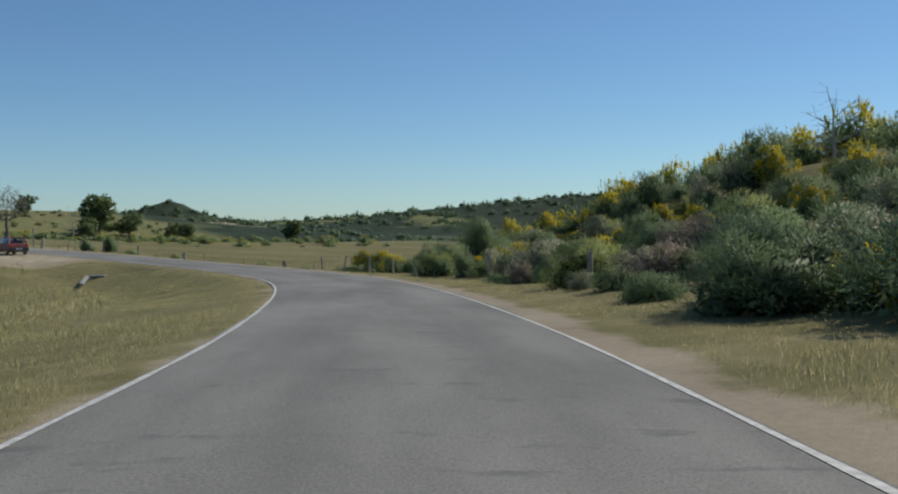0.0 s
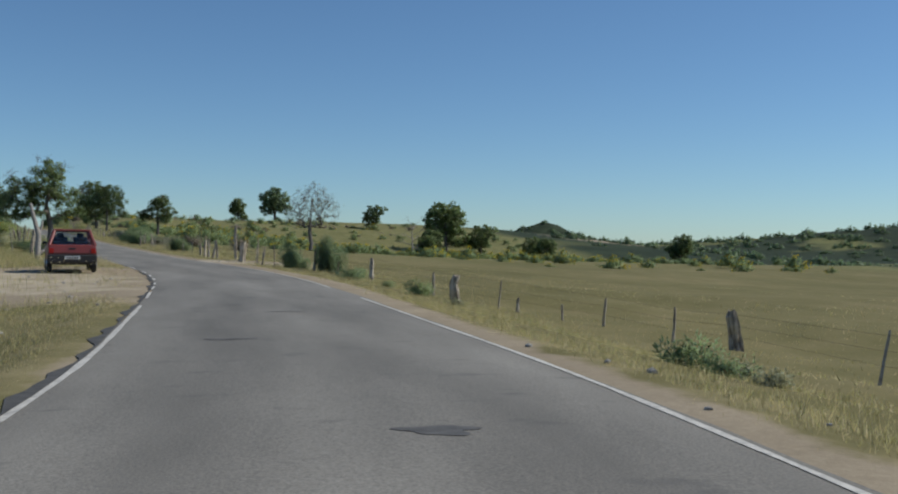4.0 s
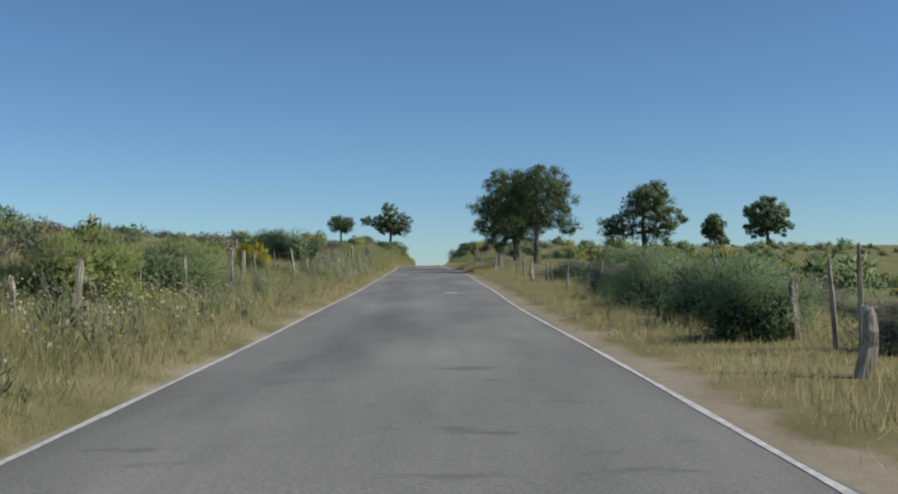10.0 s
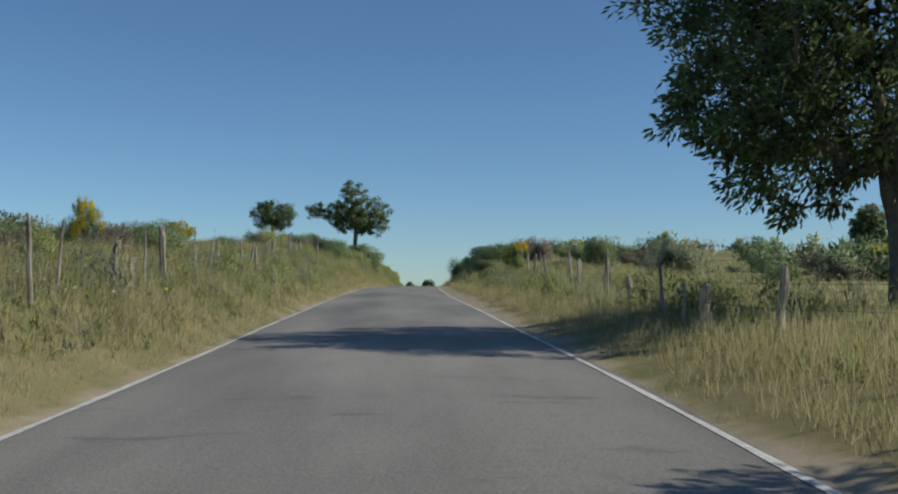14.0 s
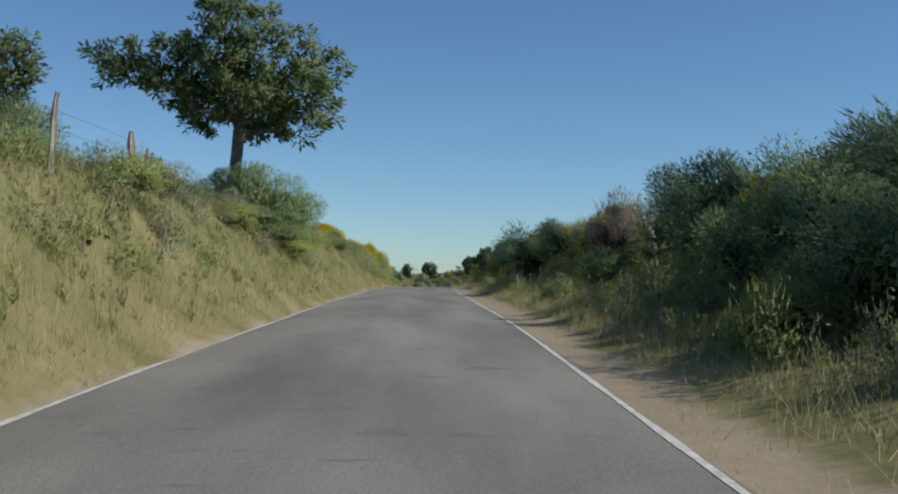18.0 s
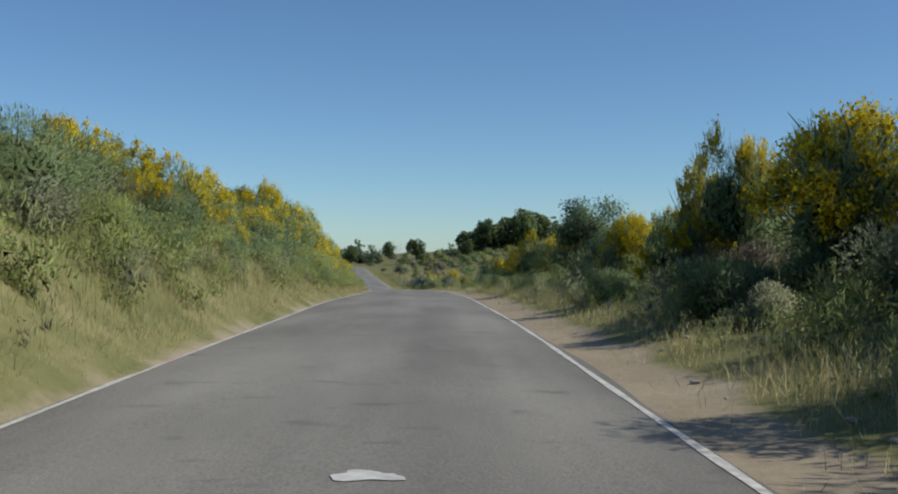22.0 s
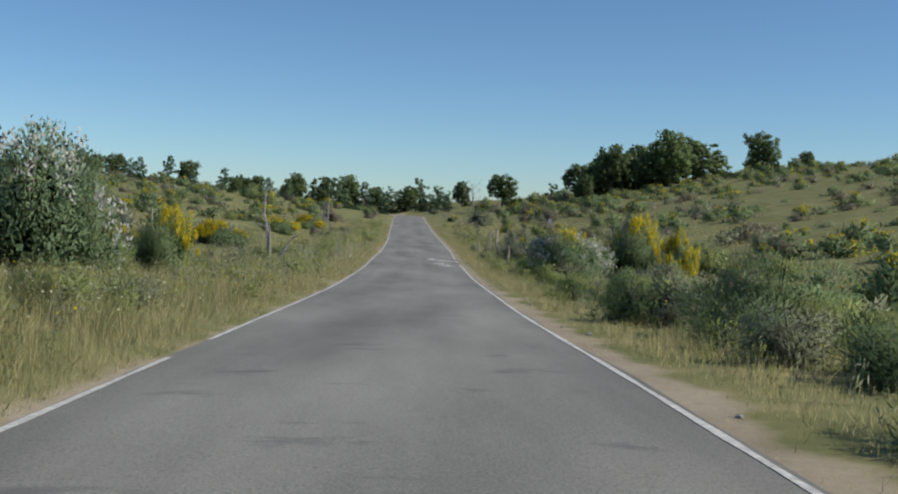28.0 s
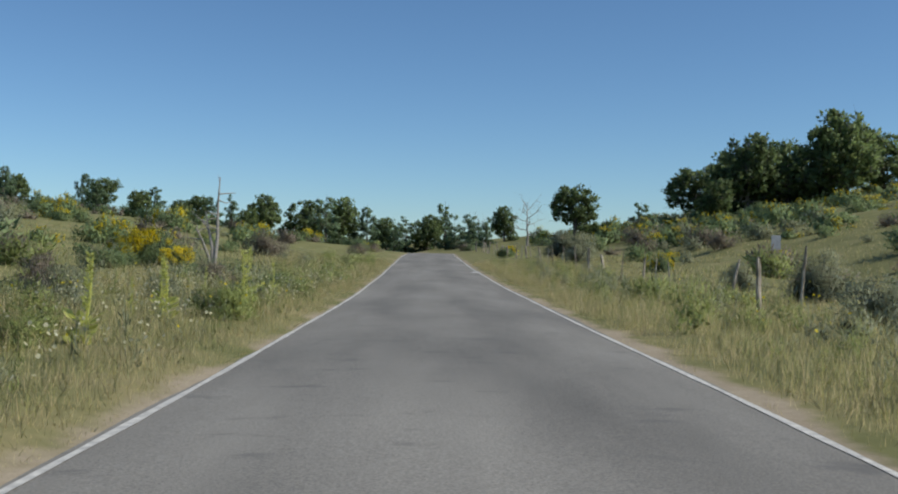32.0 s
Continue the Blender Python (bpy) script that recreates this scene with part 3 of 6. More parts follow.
def blossom_shape(c, u, count, seed, grown=1.0):
    rng = np.random.default_rng(seed)
    out = np.argsort(-(np.linalg.norm(c * (1, 1, 1.2), axis=1)))[: len(c) // 3]
    heads = c[rng.choice(out, 12)]  # flowering limbs: the blossom sits in clusters round these, the rest stays green
    near = np.linalg.norm(c[out][:, None] - heads[None], axis=2).min(1)
    out = out[near < 0.3]
    pick = rng.choice(rng.choice(out, 150), count)
    p = c[pick] + rng.normal(0, 0.032, (count, 3)) * (1, 1, 1.3) + u[pick] * 0.035
    v, f = sprays(p, rng.normal(size=(count, 3)) + (0, 0, 0.6), rng.uniform(0.03, 0.052, count) * grown, rng.uniform(0.026, 0.046, count) * grown, rng)
    return v, f


MAY = foliage("may_blossom", (0.55, 0.54, 0.46), (0.85, 0.84, 0.78))
KINDS = {  # name, material, spikiness, spray, label, category
    "B": ("broom_bush", BROOM_LEAF, 0.7, (0.115, 0.021), "rounded blue-green broom bush on the grassy verge", "bush"),
    "D": ("dense_bush", DARK_LEAF, 0.5, (0.09, 0.028), "dense dark green broom thicket beside the road", "bush"),
    "Y": ("flowering_broom", BROOM_LEAF, 0.7, (0.115, 0.021), "broom bush covered in bright yellow blossom", "bush"),
    "H": ("heather_shrub", HEATH_LEAF, 0.8, (0.11, 0.02), "brownish heather shrub with dry twigs", "shrub"),
    "L": ("young_broom", LIME_LEAF, 0.9, (0.12, 0.02), "fresh light green broom shrub in long grass", "shrub"),
    "W": ("hawthorn_bush", DARK_LEAF, 0.4, (0.07, 0.036), "hawthorn bush with white blossom and dark twigs", "bush"),
    "G": ("grey_scrub", GREY_LEAF, 0.5, (0.07, 0.03), "grey-green low scrub bush with fine twigs", "shrub"),
}
BIG_SHAPES, SHAPES, LOOSE, PLAIN_SHAPES = {}, {}, {}, {}
STEMS = [stem_shape(k) for k in range(3)]
for number, (key, (nm, mat, spiky, leaf, lab, cat)) in enumerate(KINDS.items()):
    for store, many, grown, petals in ((BIG_SHAPES, 12500, 0.53, 9000), (SHAPES, 6400, 0.75, 6000), (PLAIN_SHAPES, 3600, 0.95, 3400)):
        store[key] = []
        for k in range(3):
            v, f, c, u = bush_shape(nm, many, 50 + number * 10 + k, spiky, (leaf[0] * (0.35 + grown * 0.5), leaf[1] * grown))
            bl = None
            if key in "YW":
                bv, bf = blossom_shape(c, u, petals if key == "Y" else petals // 7, 90 + k, (1 + grown) / 2 * (1.0 if key == "Y" else 1.5))
                bl = np_mesh("blossom", bv, bf, BLOSSOM if key == "Y" else MAY, normals=outward(bv, (0, 0, 0.3)))
            store[key].append((np_mesh(nm, v, f, mat, normals=outward(v, (0, 0, 0.3))), bl))
    LOOSE[key] = bush_shape(nm, 210, 150 + number, spiky, (leaf[0] * 2.1, leaf[1] * 4.0))


FAR_CLUMP = bush_shape("clump", 70, 199, 0.3, (0.3, 0.24))


def put_bush(key, x, y, width, height, rng, group="", fine=0):
    nm, mat, _, _, lab, cat = KINDS[key]
    me, bl = (BIG_SHAPES if fine == 0 and width > 1.5 else (SHAPES, PLAIN_SHAPES)[fine])[key][rng.integers(0, 3)]
    ob = tagged(new(nm), lab, cat, group)
    ob.matrix_world = pose(x, y, drop(x, y) - 0.06, 0, 0, rng.uniform(0, 360)) @ Matrix.Diagonal((width / 2, width / 2 * rng.uniform(0.85, 1.15), height, 1))
    for piece, shape, what in (("foliage", me, ""), ("branchwork", STEMS[rng.integers(0, 3)], "thin brown stems"), ("blossom", bl, "dense yellow blossom" if key == "Y" else "white blossom clusters")):
        if shape:
            child = new(piece, shape)
            child.parent = ob
            tagged(child, what, kind="stuff")
    return ob


# station, offset, width, top above the road, kind: the bushes that stand out
BUSHES = [(-77.5, 7.8, 3.6, 2.2, "D"), (-75.6, 10, 3.4, 2.7, "D"), (-72.6, 6.9, 3.0, 1.9, "D"), (-74.3, 5.8, 2.6, 1.4, "B"), (-72.2, 8, 2.9, 1.9, "G"), (-62.5, 7, 1.8, 0.9, "G"), (-60.2, 14, 1.4, 3, "Y"), (-58.1, 10, 2.4, 2, "B"),
          (-57.6, 6.5, 1.4, 0.9, "B"), (-56.2, 13, 1.4, 2.3, "Y"), (-49, 5.6, 1, 1, "B"), (-46.5, 16, 2.1, 3, "Y"), (-43.2, 6, 1.5, 1.5, "B"),
          (-41.8, 9, 2.5, 2.7, "B"), (-35.7, 18, 1.6, 1.9, "Y"), (-28, 9, 1, 0.7, "B"), (12.5, 6.2, 1.6, 1.4, "D"), (15.6, 5.6, 1.8, 1, "D"),
          (24.4, -4.9, 1.9, 1.15, "D"), (28.7, -5.4, 1.8, 0.7, "D"), (33.6, -5.6, 2, 0.85, "B"), (46.6, 5.4, 1.9, 0.95, "B"), (71, -6.6, 2.8, 1.8, "L"), (71.6, -9, 1.9, 2.5, "H")]
BUSHES += [(64.4, 6.4, 1.6, 0.7, "G"), (66.4, 5.0, 2.2, 1.0, "B"), (69.4, 5.3, 2.8, 1.25, "D"), (72.6, 5.1, 2.4, 1.15, "B"), (75.4, 5.6, 2.6, 1.25, "D"), (79, 5.4, 2.4, 1.1, "G"), (76.2, -6.8, 3.4, 1.7, "B"), (78, -6.2, 2.4, 1.8, "L"), (84, 6.4, 2.2, 1, "H"), (88.9, 7.5, 4.6, 1.5, "D"), (92, -7, 1.4, 1.7, "Y"),
          (94.9, 6, 2.8, 1, "G"), (103.5, -6.8, 3.2, 2.5, "D"), (105.5, -8.4, 2.6, 2.6, "B"), (137, -9, 2.6, 2.3, "H"), (148.5, 9, 1.8, 2.1, "G"),
          (150, -10, 1.7, 3.2, "Y"), (150.2, -8, 2.5, 2.7, "B"), (160.8, 9, 1.9, 2.5, "B"), (162.2, -11, 2.5, 3.1, "B"), (169.7, 5.2, 1.5, 1.2, "G"),
          (172, 6.5, 1.2, 2, "L"), (176.9, 8.4, 1.7, 3, "H"), (177.4, 7, 1.6, 2.7, "Y"), (184.3, -15, 2, 4.4, "Y"), (184.6, -5.1, 2.8, 3.3, "B"), (187, -4.9, 2.8, 3.3, "B")]
BUSHES += [(193, 6.2, 2.6, 2.1, "B"), (196.5, 5.9, 2.6, 2.1, "D"), (199.5, 6.4, 3.4, 2.7, "D"), (202.5, 6.6, 3.6, 3.2, "D"), (205.2, 7.2, 3.8, 3.6, "D"), (208.5, 7, 3.4, 3.5, "D"), (191.8, -5.6, 3, 3.4, "B"), (194.2, 8.4, 1.6, 3, "Y"), (196.6, 7.4, 4.8, 3.3, "B"), (197.1, 4.9, 1.9, 1.2, "L"), (197.9, 5.4, 2, 1.5, "B"),
          (201.4, 8.2, 3.4, 3.7, "B"), (207.5, -8.3, 2.6, 4.6, "D"), (211, -10, 3, 5, "D"), (213.5, 8.2, 3.2, 3.9, "B"), (211.4, -4.5, 2.2, 1.6, "L"), (213.6, -4.7, 3.0, 2.5, "B"), (216.2, -4.3, 2.8, 1.9, "B"), (218.2, -4.0, 2.2, 1.5, "L"),
          (217.7, -5.4, 3.4, 4.3, "B"), (219, -4.6, 3.2, 4.1, "B"), (219.3, -4, 2.8, 2.6, "L"), (219.6, 7, 2.2, 3.2, "H"), (220.3, -4.8, 2.6, 2.7, "B"),
          (221.2, 7.5, 2.2, 3.6, "H"), (222.6, -4.7, 2.8, 2.8, "B"), (224.4, -6.4, 2.9, 3.9, "B"), (230, 7, 1.8, 3, "Y"), (234.9, 6.8, 3.4, 2.8, "B")]
BUSHES += [(231.6, 5.9, 4.2, 3.3, "D"), (229.4, 6.9, 3.2, 3.5, "D"), (249, 6.2, 3.6, 3.2, "D"), (236.5, 7.8, 4.4, 3.2, "D"), (242.1, 7, 2.4, 2.6, "B"), (244.4, -5.2, 3, 2.7, "B"), (245.5, 6, 1, 2.2, "Y"), (245.7, -4.9, 1.7, 2.3, "B"),
          (249.8, -7.5, 1.5, 3.6, "Y"), (250.6, 5.4, 2.2, 2.2, "L"), (253, 7.6, 4.6, 3.9, "D"), (253.1, -5.2, 2.8, 2.6, "B"), (253.8, -6.5, 1.3, 3.4, "H"),
          (256.1, 7.4, 4.2, 3.7, "D"), (258.4, -6, 2, 3.2, "Y"), (259.2, 7.2, 3.2, 2.9, "B"), (264.5, 7.4, 4, 3.6, "Y"), (264.8, -5.5, 2.6, 3.3, "B"),
          (270.3, 7, 2.2, 3.7, "Y"), (271, -7.2, 2.2, 4, "Y"), (271.3, 6.5, 1.8, 3, "Y"), (272, -5.2, 2.2, 2.8, "Y"), (275.5, -6.4, 3, 3.9, "Y"), (278.6, -6.2, 3.2, 3.6, "Y"), (282.2, -6.4, 3, 3.7, "Y"), (285.6, -5.9, 2.6, 3.0, "Y")]
BUSHES += [(290.5, -6.3, 3.4, 4.3, "Y"), (293.2, -6, 3.6, 4.3, "Y"), (296.4, -5.9, 3.4, 4.0, "Y"), (300, -5.8, 3, 3.4, "Y"), (307, -5.6, 2.8, 3, "Y"), (278.3, 7.2, 3, 2.5, "B"), (281, 7.2, 2.8, 2.4, "B"), (282.8, -5, 2.3, 1.9, "L"), (283, 9.5, 3, 2.9, "Y"), (284.5, 7.5, 2.8, 2.6, "L"),
          (286.6, -7.2, 2.2, 3.6, "Y"), (288, 8, 3, 3, "Y"), (290, -4.7, 2.6, 2, "L"), (293.4, 6.5, 2.9, 2.1, "L"), (294, 7.4, 3, 3.1, "Y"),
          (295.1, 5, 1.6, 0.9, "G"), (295.8, -6.6, 4, 3.8, "Y"), (296, 9, 3, 2.7, "Y"), (299, -4.8, 2.4, 2.2, "L"), (299, 6.6, 3.4, 2.8, "Y"),
          (303, 7.5, 3.4, 3, "Y"), (303.7, -6.2, 2.8, 4, "B"), (310, -5, 2.8, 2.4, "B"), (312.5, 6.4, 2.2, 1.5, "B"), (314.5, -5.4, 2.2, 3, "Y")]
BUSHES += [(315.6, 7.7, 3, 1.75, "Y"), (317, -5.9, 3.6, 3.2, "B"), (320.3, -4.9, 2.9, 1.8, "L"), (321.6, -5.2, 3.4, 2, "Y"), (322.8, 8.5, 2.8, 1.9, "Y"),
          (323.1, -6.4, 2.8, 4.1, "D"), (323.3, 7.2, 2, 2.3, "Y"), (325.3, 7, 2.7, 1.3, "G"), (328.1, 9.5, 2.8, 2.8, "Y"), (329.3, 6, 1.6, 0.8, "L"),
          (340.8, -6.6, 2.3, 3, "Y"), (347.2, 11, 6.5, 1.9, "B"), (356.5, 5.8, 2.6, 1.3, "B"), (358, -9.5, 2.6, 2.6, "W"), 
          (364.5, -8.9, 4, 3.7, "W"), (369.4, -7, 1.8, 2, "Y"), (369.7, 7, 3.4, 0.7, "L"), (376.1, 9, 1.2, 1.1, "Y"), (377.4, -10.5, 2.4, 1.6, "Y")]
BUSHES += [(383.5, 6.5, 3.2, 1.9, "W"), (386, 12, 1.6, 1.9, "Y"), (386.5, 6, 2.6, 1.2, "L"), (387, 10, 3, 2.4, "Y"), (388.3, 7, 2.2, 1.8, "Y"),
          (391, 7.4, 1.4, 1.3, "Y"), (397, -10.8, 3.6, 1.8, "Y"), (392, 11.6, 3.4, 2.9, "G"), (399.7, 6.3, 3.2, 1.3, "G"), (405.5, 7.2, 1.8, 1.3, "B"), (407, 9, 3, 1.6, "G"),
          (412, 10, 2.2, 1.6, "Y"), (420, -11, 3, 1.9, "Y"), (429, 9.5, 1.9, 1.4, "G"), (440, -10, 3, 1.7, "Y"), (468, 9, 4, 2.3, "G")]
rng = np.random.default_rng(21)
for s_, d_, w_, top_, key in BUSHES:
    x_, y_ = spot(s_, d_)
    road_z = float(road_at(s_)[0][2])
    put_bush(key, float(x_), float(y_), w_, max(0.55, top_ + road_z - drop(x_, y_) + 0.05), rng)


# stretches of scrub: stations, offsets, how many, kinds, width, height
SCRUB = [(-82, -30, 6.6, 16, 80, "BGHLYB", 1.7, 1.0), (-80, -60, 12, 36, 80, "BLGYBY", 2.1, 1.3), (-60, -24, 14, 36, 100, "BLGYBY", 2.1, 1.3), (-48, -22, 20, 46, 80, "YYB", 2.2, 1.9), (-72, -44, 5.4, 10, 26, "BGLBH", 1.6, 1.0), (-70, -56, 4.9, 8, 14, "GBHB", 1.2, 0.75), (-45, -20, 16, 60, 16, "BDG", 2, 1.5), (10, 130, -45, -9, 60, "BHGL", 1.6, 0.8),
          (50, 70, 7, 12, 5, "BGH", 1.6, 0.9), (70, 92, 6.2, 10.5, 22, "GHGD", 1.7, 0.7), (130, 190, -22, -7, 34, "BLHG", 1.8, 0.75), (190, 240, -14, -7, 26, "BBHLD", 1.8, 0.85),
          (240, 330, -14, -6.2, 40, "BBYHL", 2, 1.1), (140, 170, 7, 16, 14, "BGH", 1.6, 0.65), (170, 200, 8, 16, 14, "LBHB", 1.8, 0.9), (200, 305, 7.5, 16, 60, "LBYHB", 2.2, 1.5),
          (186, 222, -5.6, -4, 8, "LBG", 1.2, 0.7), (340, 372, 4.2, 6.4, 16, "LGBL", 1.5, 0.9), (384, 396, 5.6, 9, 7, "LBYG", 1.6, 1.0)]
SCRUB += [(270, 312, -7.8, -5.2, 24, "YYYB", 2.2, 1.35), (222, 246, -8, -5.8, 16, "HBLY", 1.3, 0.55), (282, 334, 6.5, 14, 32, "YYBYD", 2.4, 1.8),
          (215, 262, 6.4, 10, 10, "YH", 2, 1.6), (245, 270, -8, -5.4, 8, "YB", 2, 1.1), (340, 380, -16, -6.5, 14, "YYB", 2, 1.3),
          (312, 345, -7, -4.8, 12, "YYL", 1.9, 1.2), (-60, 10, 5.2, 6.2, 30, "GDB", 0.9, 0.4), (265, 345, -7.8, -4.6, 44, "LYBYL", 1.8, 1.05),
          (192, 300, 5.6, 8.2, 40, "BLYHB", 2, 1.1), (262, 330, -5.6, -4.2, 20, "LB", 1.5, 0.9), (200, 300, 5, 6.5, 16, "LGB", 1.2, 0.7)]
SCRUB += [(272, 342, -5.8, -3.5, 70, "LBLBD", 1.3, 0.75), (285, 325, -8.2, -5.4, 22, "YYB", 2.2, 1.7), (248, 270, -6, -4, 16, "LBG", 1.2, 0.6), (255, 330, 4.6, 6.6, 40, "LBGB", 1.2, 0.6), (345, 440, -8, -3.6, 26, "LBG", 1.0, 0.45), (345, 380, 4.2, 9, 18, "LBG", 1.2, 0.6), (380, 440, 4.2, 9, 14, "LGG", 0.9, 0.45),
          (300, 345, 6, 20, 30, "BGYL", 1.6, 0.9), (330, 460, -30, -6, 60, "BLHYG", 1.6, 0.9), (340, 470, 7, 40, 70, "GBYHL", 1.7, 1),
          (345, 390, 4.6, 7, 14, "LG", 1.5, 0.7), (460, 540, 6, 40, 40, "GBYH", 2, 1.2), (460, 540, -30, -5, 34, "BYHL", 2, 1.2)]
def strew(name, label, places, shapes, mat):
    """Many far plants as one mesh: places are x, y, z, width, height, turn."""
    vs, fs, ns, base = [], [], [], 0
    for i, (x, y, z, w, h, a) in enumerate(places):
        v, f = shapes[i % len(shapes)]
        c, s_ = math.cos(a), math.sin(a)
        q = np.stack([(v[:, 0] * c - v[:, 1] * s_) * w / 2 + x, (v[:, 0] * s_ + v[:, 1] * c) * w / 2 + y, v[:, 2] * h + z], 1)
        vs.append(q)
        ns.append(outward(q, (x, y, z + h * 0.3)))
        fs.append(f + base)
        base += len(v)
    tagged(new(name, np_mesh(name, np.vstack(vs), np.vstack(fs), mat, normals=np.vstack(ns))), label, "scrub", kind="stuff")


BEYOND = {key: [] for key in KINDS}  # scrub that stays well off the road
for s0, s1, d0, d1, many, kinds, wide, tall in SCRUB:
    for _ in range(many):
        s_, d_ = rng.uniform(s0, s1), rng.uniform(d0, d1)
        x_, y_ = (float(v) for v in spot(s_, d_))
        k = rng.uniform(0.6, 1.4)
        kind = kinds[rng.integers(0, len(kinds))]
        high = tall * k * rng.uniform(0.8, 1.2)
        if (abs(d_) > 11 and (s_ > -20 or d_ > 23)) or (wide < 1 and tall < 0.5):
            BEYOND[kind].append((x_, y_, drop(x_, y_) - 0.06, wide * k, high, rng.uniform(0, 6.28)))
        else:
            put_bush(kind, x_, y_, wide * k, high, rng, "roadside scrub", 0 if kind == "Y" and abs(d_) < 6.5 else 1)
for key, places in BEYOND.items():
    if not places:
        continue
    v, f, c, u = bush_shape("clump", 620, 240, KINDS[key][2], (0.16, 0.05))
    strew(KINDS[key][0] + "_patches", "scattered " + KINDS[key][0].replace("_", " ") + " on the slopes beyond the fence", places, [(v, f)], KINDS[key][1])
    if key == "Y":
        strew("blossom_patches", "yellow blossom on the slopes beyond the fence", places, [blossom_shape(c, u, 520, 8, 1.7)], BLOSSOM)


def scatter(n, zone, rng):
    s0, s1, d0, d1 = zone
    p = spot(rng.uniform(s0, s1, n), rng.uniform(d0, d1, n))
    return p[:, 0], p[:, 1]


def weed_shape(seed):
    """A small leafy herb: narrow leaves rising from one foot."""
    rng = np.random.default_rng(seed)
    n = 36
    a, lean = rng.integers(0, 7, n) * 0.9 + rng.normal(0, 0.12, n), rng.uniform(0.15, 0.75, n)
    way = np.stack([np.cos(a) * lean, np.sin(a) * lean, np.ones(n)], 1)
    up = rng.random(n) ** 0.8
    c = way * (0.08 + 0.85 * up)[:, None] + rng.normal(0, 0.06, (n, 3))
    c[:, 2] = np.abs(c[:, 2])
    out = way + rng.normal(0, 0.6, (n, 3))
    size = 0.34 - 0.18 * up
    return leaves(c, out, size, size * 0.2, rng)


def far_scrub():
    rng = np.random.default_rng(33)
    groups = {"B": [(30, 200, -120, -14, 150), (120, 330, 16, 110, 260), (330, 560, 12, 110, 240), (340, 560, -110, -12, 240), (95, 150, 36, 120, 60), (92, 160, 12, 45, 90), (-80, -30, 30, 70, 60)],
              "H": [(30, 200, -120, -12, 200), (130, 330, 16, 110, 120), (340, 560, 12, 110, 220), (340, 560, -110, -10, 220)],
              "G": [(30, 200, -120, -14, 120), (340, 560, 10, 110, 200), (340, 560, -110, -14, 120)]}
    yellow = [(100, 330, 18, 80, 110), (330, 560, 14, 90, 230), (360, 560, -70, -14, 100), (455, 520, 16, 62, 70), (60, 190, -60, -16, 26), (95, 160, 14, 50, 90), (95, 150, 36, 90, 90), (60, 130, 45, 90, 60), (-75, -35, 26, 50, 20)]

    def rows(zones, k):
        out = []
        for s0, s1, d0, d1, n in zones:
            x, y = scatter(n, (s0, s1, d0, d1), rng)
            z = ground_z(x, y)
            w = rng.uniform(1.0, 2.8, n) * k
            out += list(zip(x, y, z - 0.1 * k, w, w * (rng.uniform(0.35, 0.6, n) if k > 0.5 else rng.uniform(0.6, 1.1, n)), rng.uniform(0, 6.28, n)))
        return out
    strew("broom_scrub", "green broom scrub over the heath", rows(groups["B"], 1.1), [LOOSE["B"][:2], LOOSE["D"][:2]], BROOM_LEAF)
    strew("heather_scrub", "brown heather scrub over the heath", rows(groups["H"], 0.9), [LOOSE["H"][:2]], HEATH_LEAF)
    strew("grey_scrub_patch", "grey-green low scrub over the slopes", rows(groups["G"], 0.9), [LOOSE["G"][:2]], GREY_LEAF)
    places = rows(yellow, 1.25)
    strew("broom_scrub_flowering", "flowering broom scattered over the heath", places, [LOOSE["Y"][:2]], BROOM_LEAF)
    strew("far_blossom", "yellow blossom of the broom over the heath", places, [blossom_shape(LOOSE["Y"][2], LOOSE["Y"][3], 130, 5, 2.2)], BLOSSOM)
    weed = [weed_shape(700 + k) for k in range(3)]
    for nm, lab, zones, mat in (("verge_weeds", "leafy green weeds in the roadside grass", [(20, 470, -7.5, -2.8, 1900), (90, 220, -6.5, -2.8, 1100), (120, 470, 3.6, 7.5, 2200), (180, 300, 3.9, 5.2, 900)], LIME_LEAF),
                                ("grey_weeds", "grey-green thistles and dry weeds in the grass", [(20, 470, -7, -2.8, 800), (100, 470, 3.6, 7, 800), (180, 300, 3.9, 5.2, 500)], GREY_LEAF)):
        strew(nm, lab, rows(zones, 0.2), weed, mat)
    strew("tall_weeds", "tall grey-green weeds standing in the roadside grass", rows([(58, 150, -6.8, -3.1, 700), (150, 215, -6, -3.2, 240), (98, 165, 4.2, 8, 300), (345, 440, -7, -3.2, 260), (335, 440, 4.2, 8, 240)], 0.27), weed, GREY_LEAF)
    low = [bush_shape("low", 360, 720 + k, 0.9, (0.105, 0.029))[:2] for k in range(3)]
    strew("low_shrubs", "low green shrubs scattered through the verge", rows([(262, 345, -6.4, -3.1, 420), (246, 262, -5.6, -3.4, 60), (250, 330, 4.3, 6.4, 120), (330, 470, -7, -3.1, 170), (300, 470, 3.8, 7, 150), (140, 330, -6, -3.3, 200), (130, 250, 3.8, 6.5, 190), (250, 300, 4.2, 6.5, 50), (30, 140, -7, -3.4, 60)], 0.38), low, LIME_LEAF)
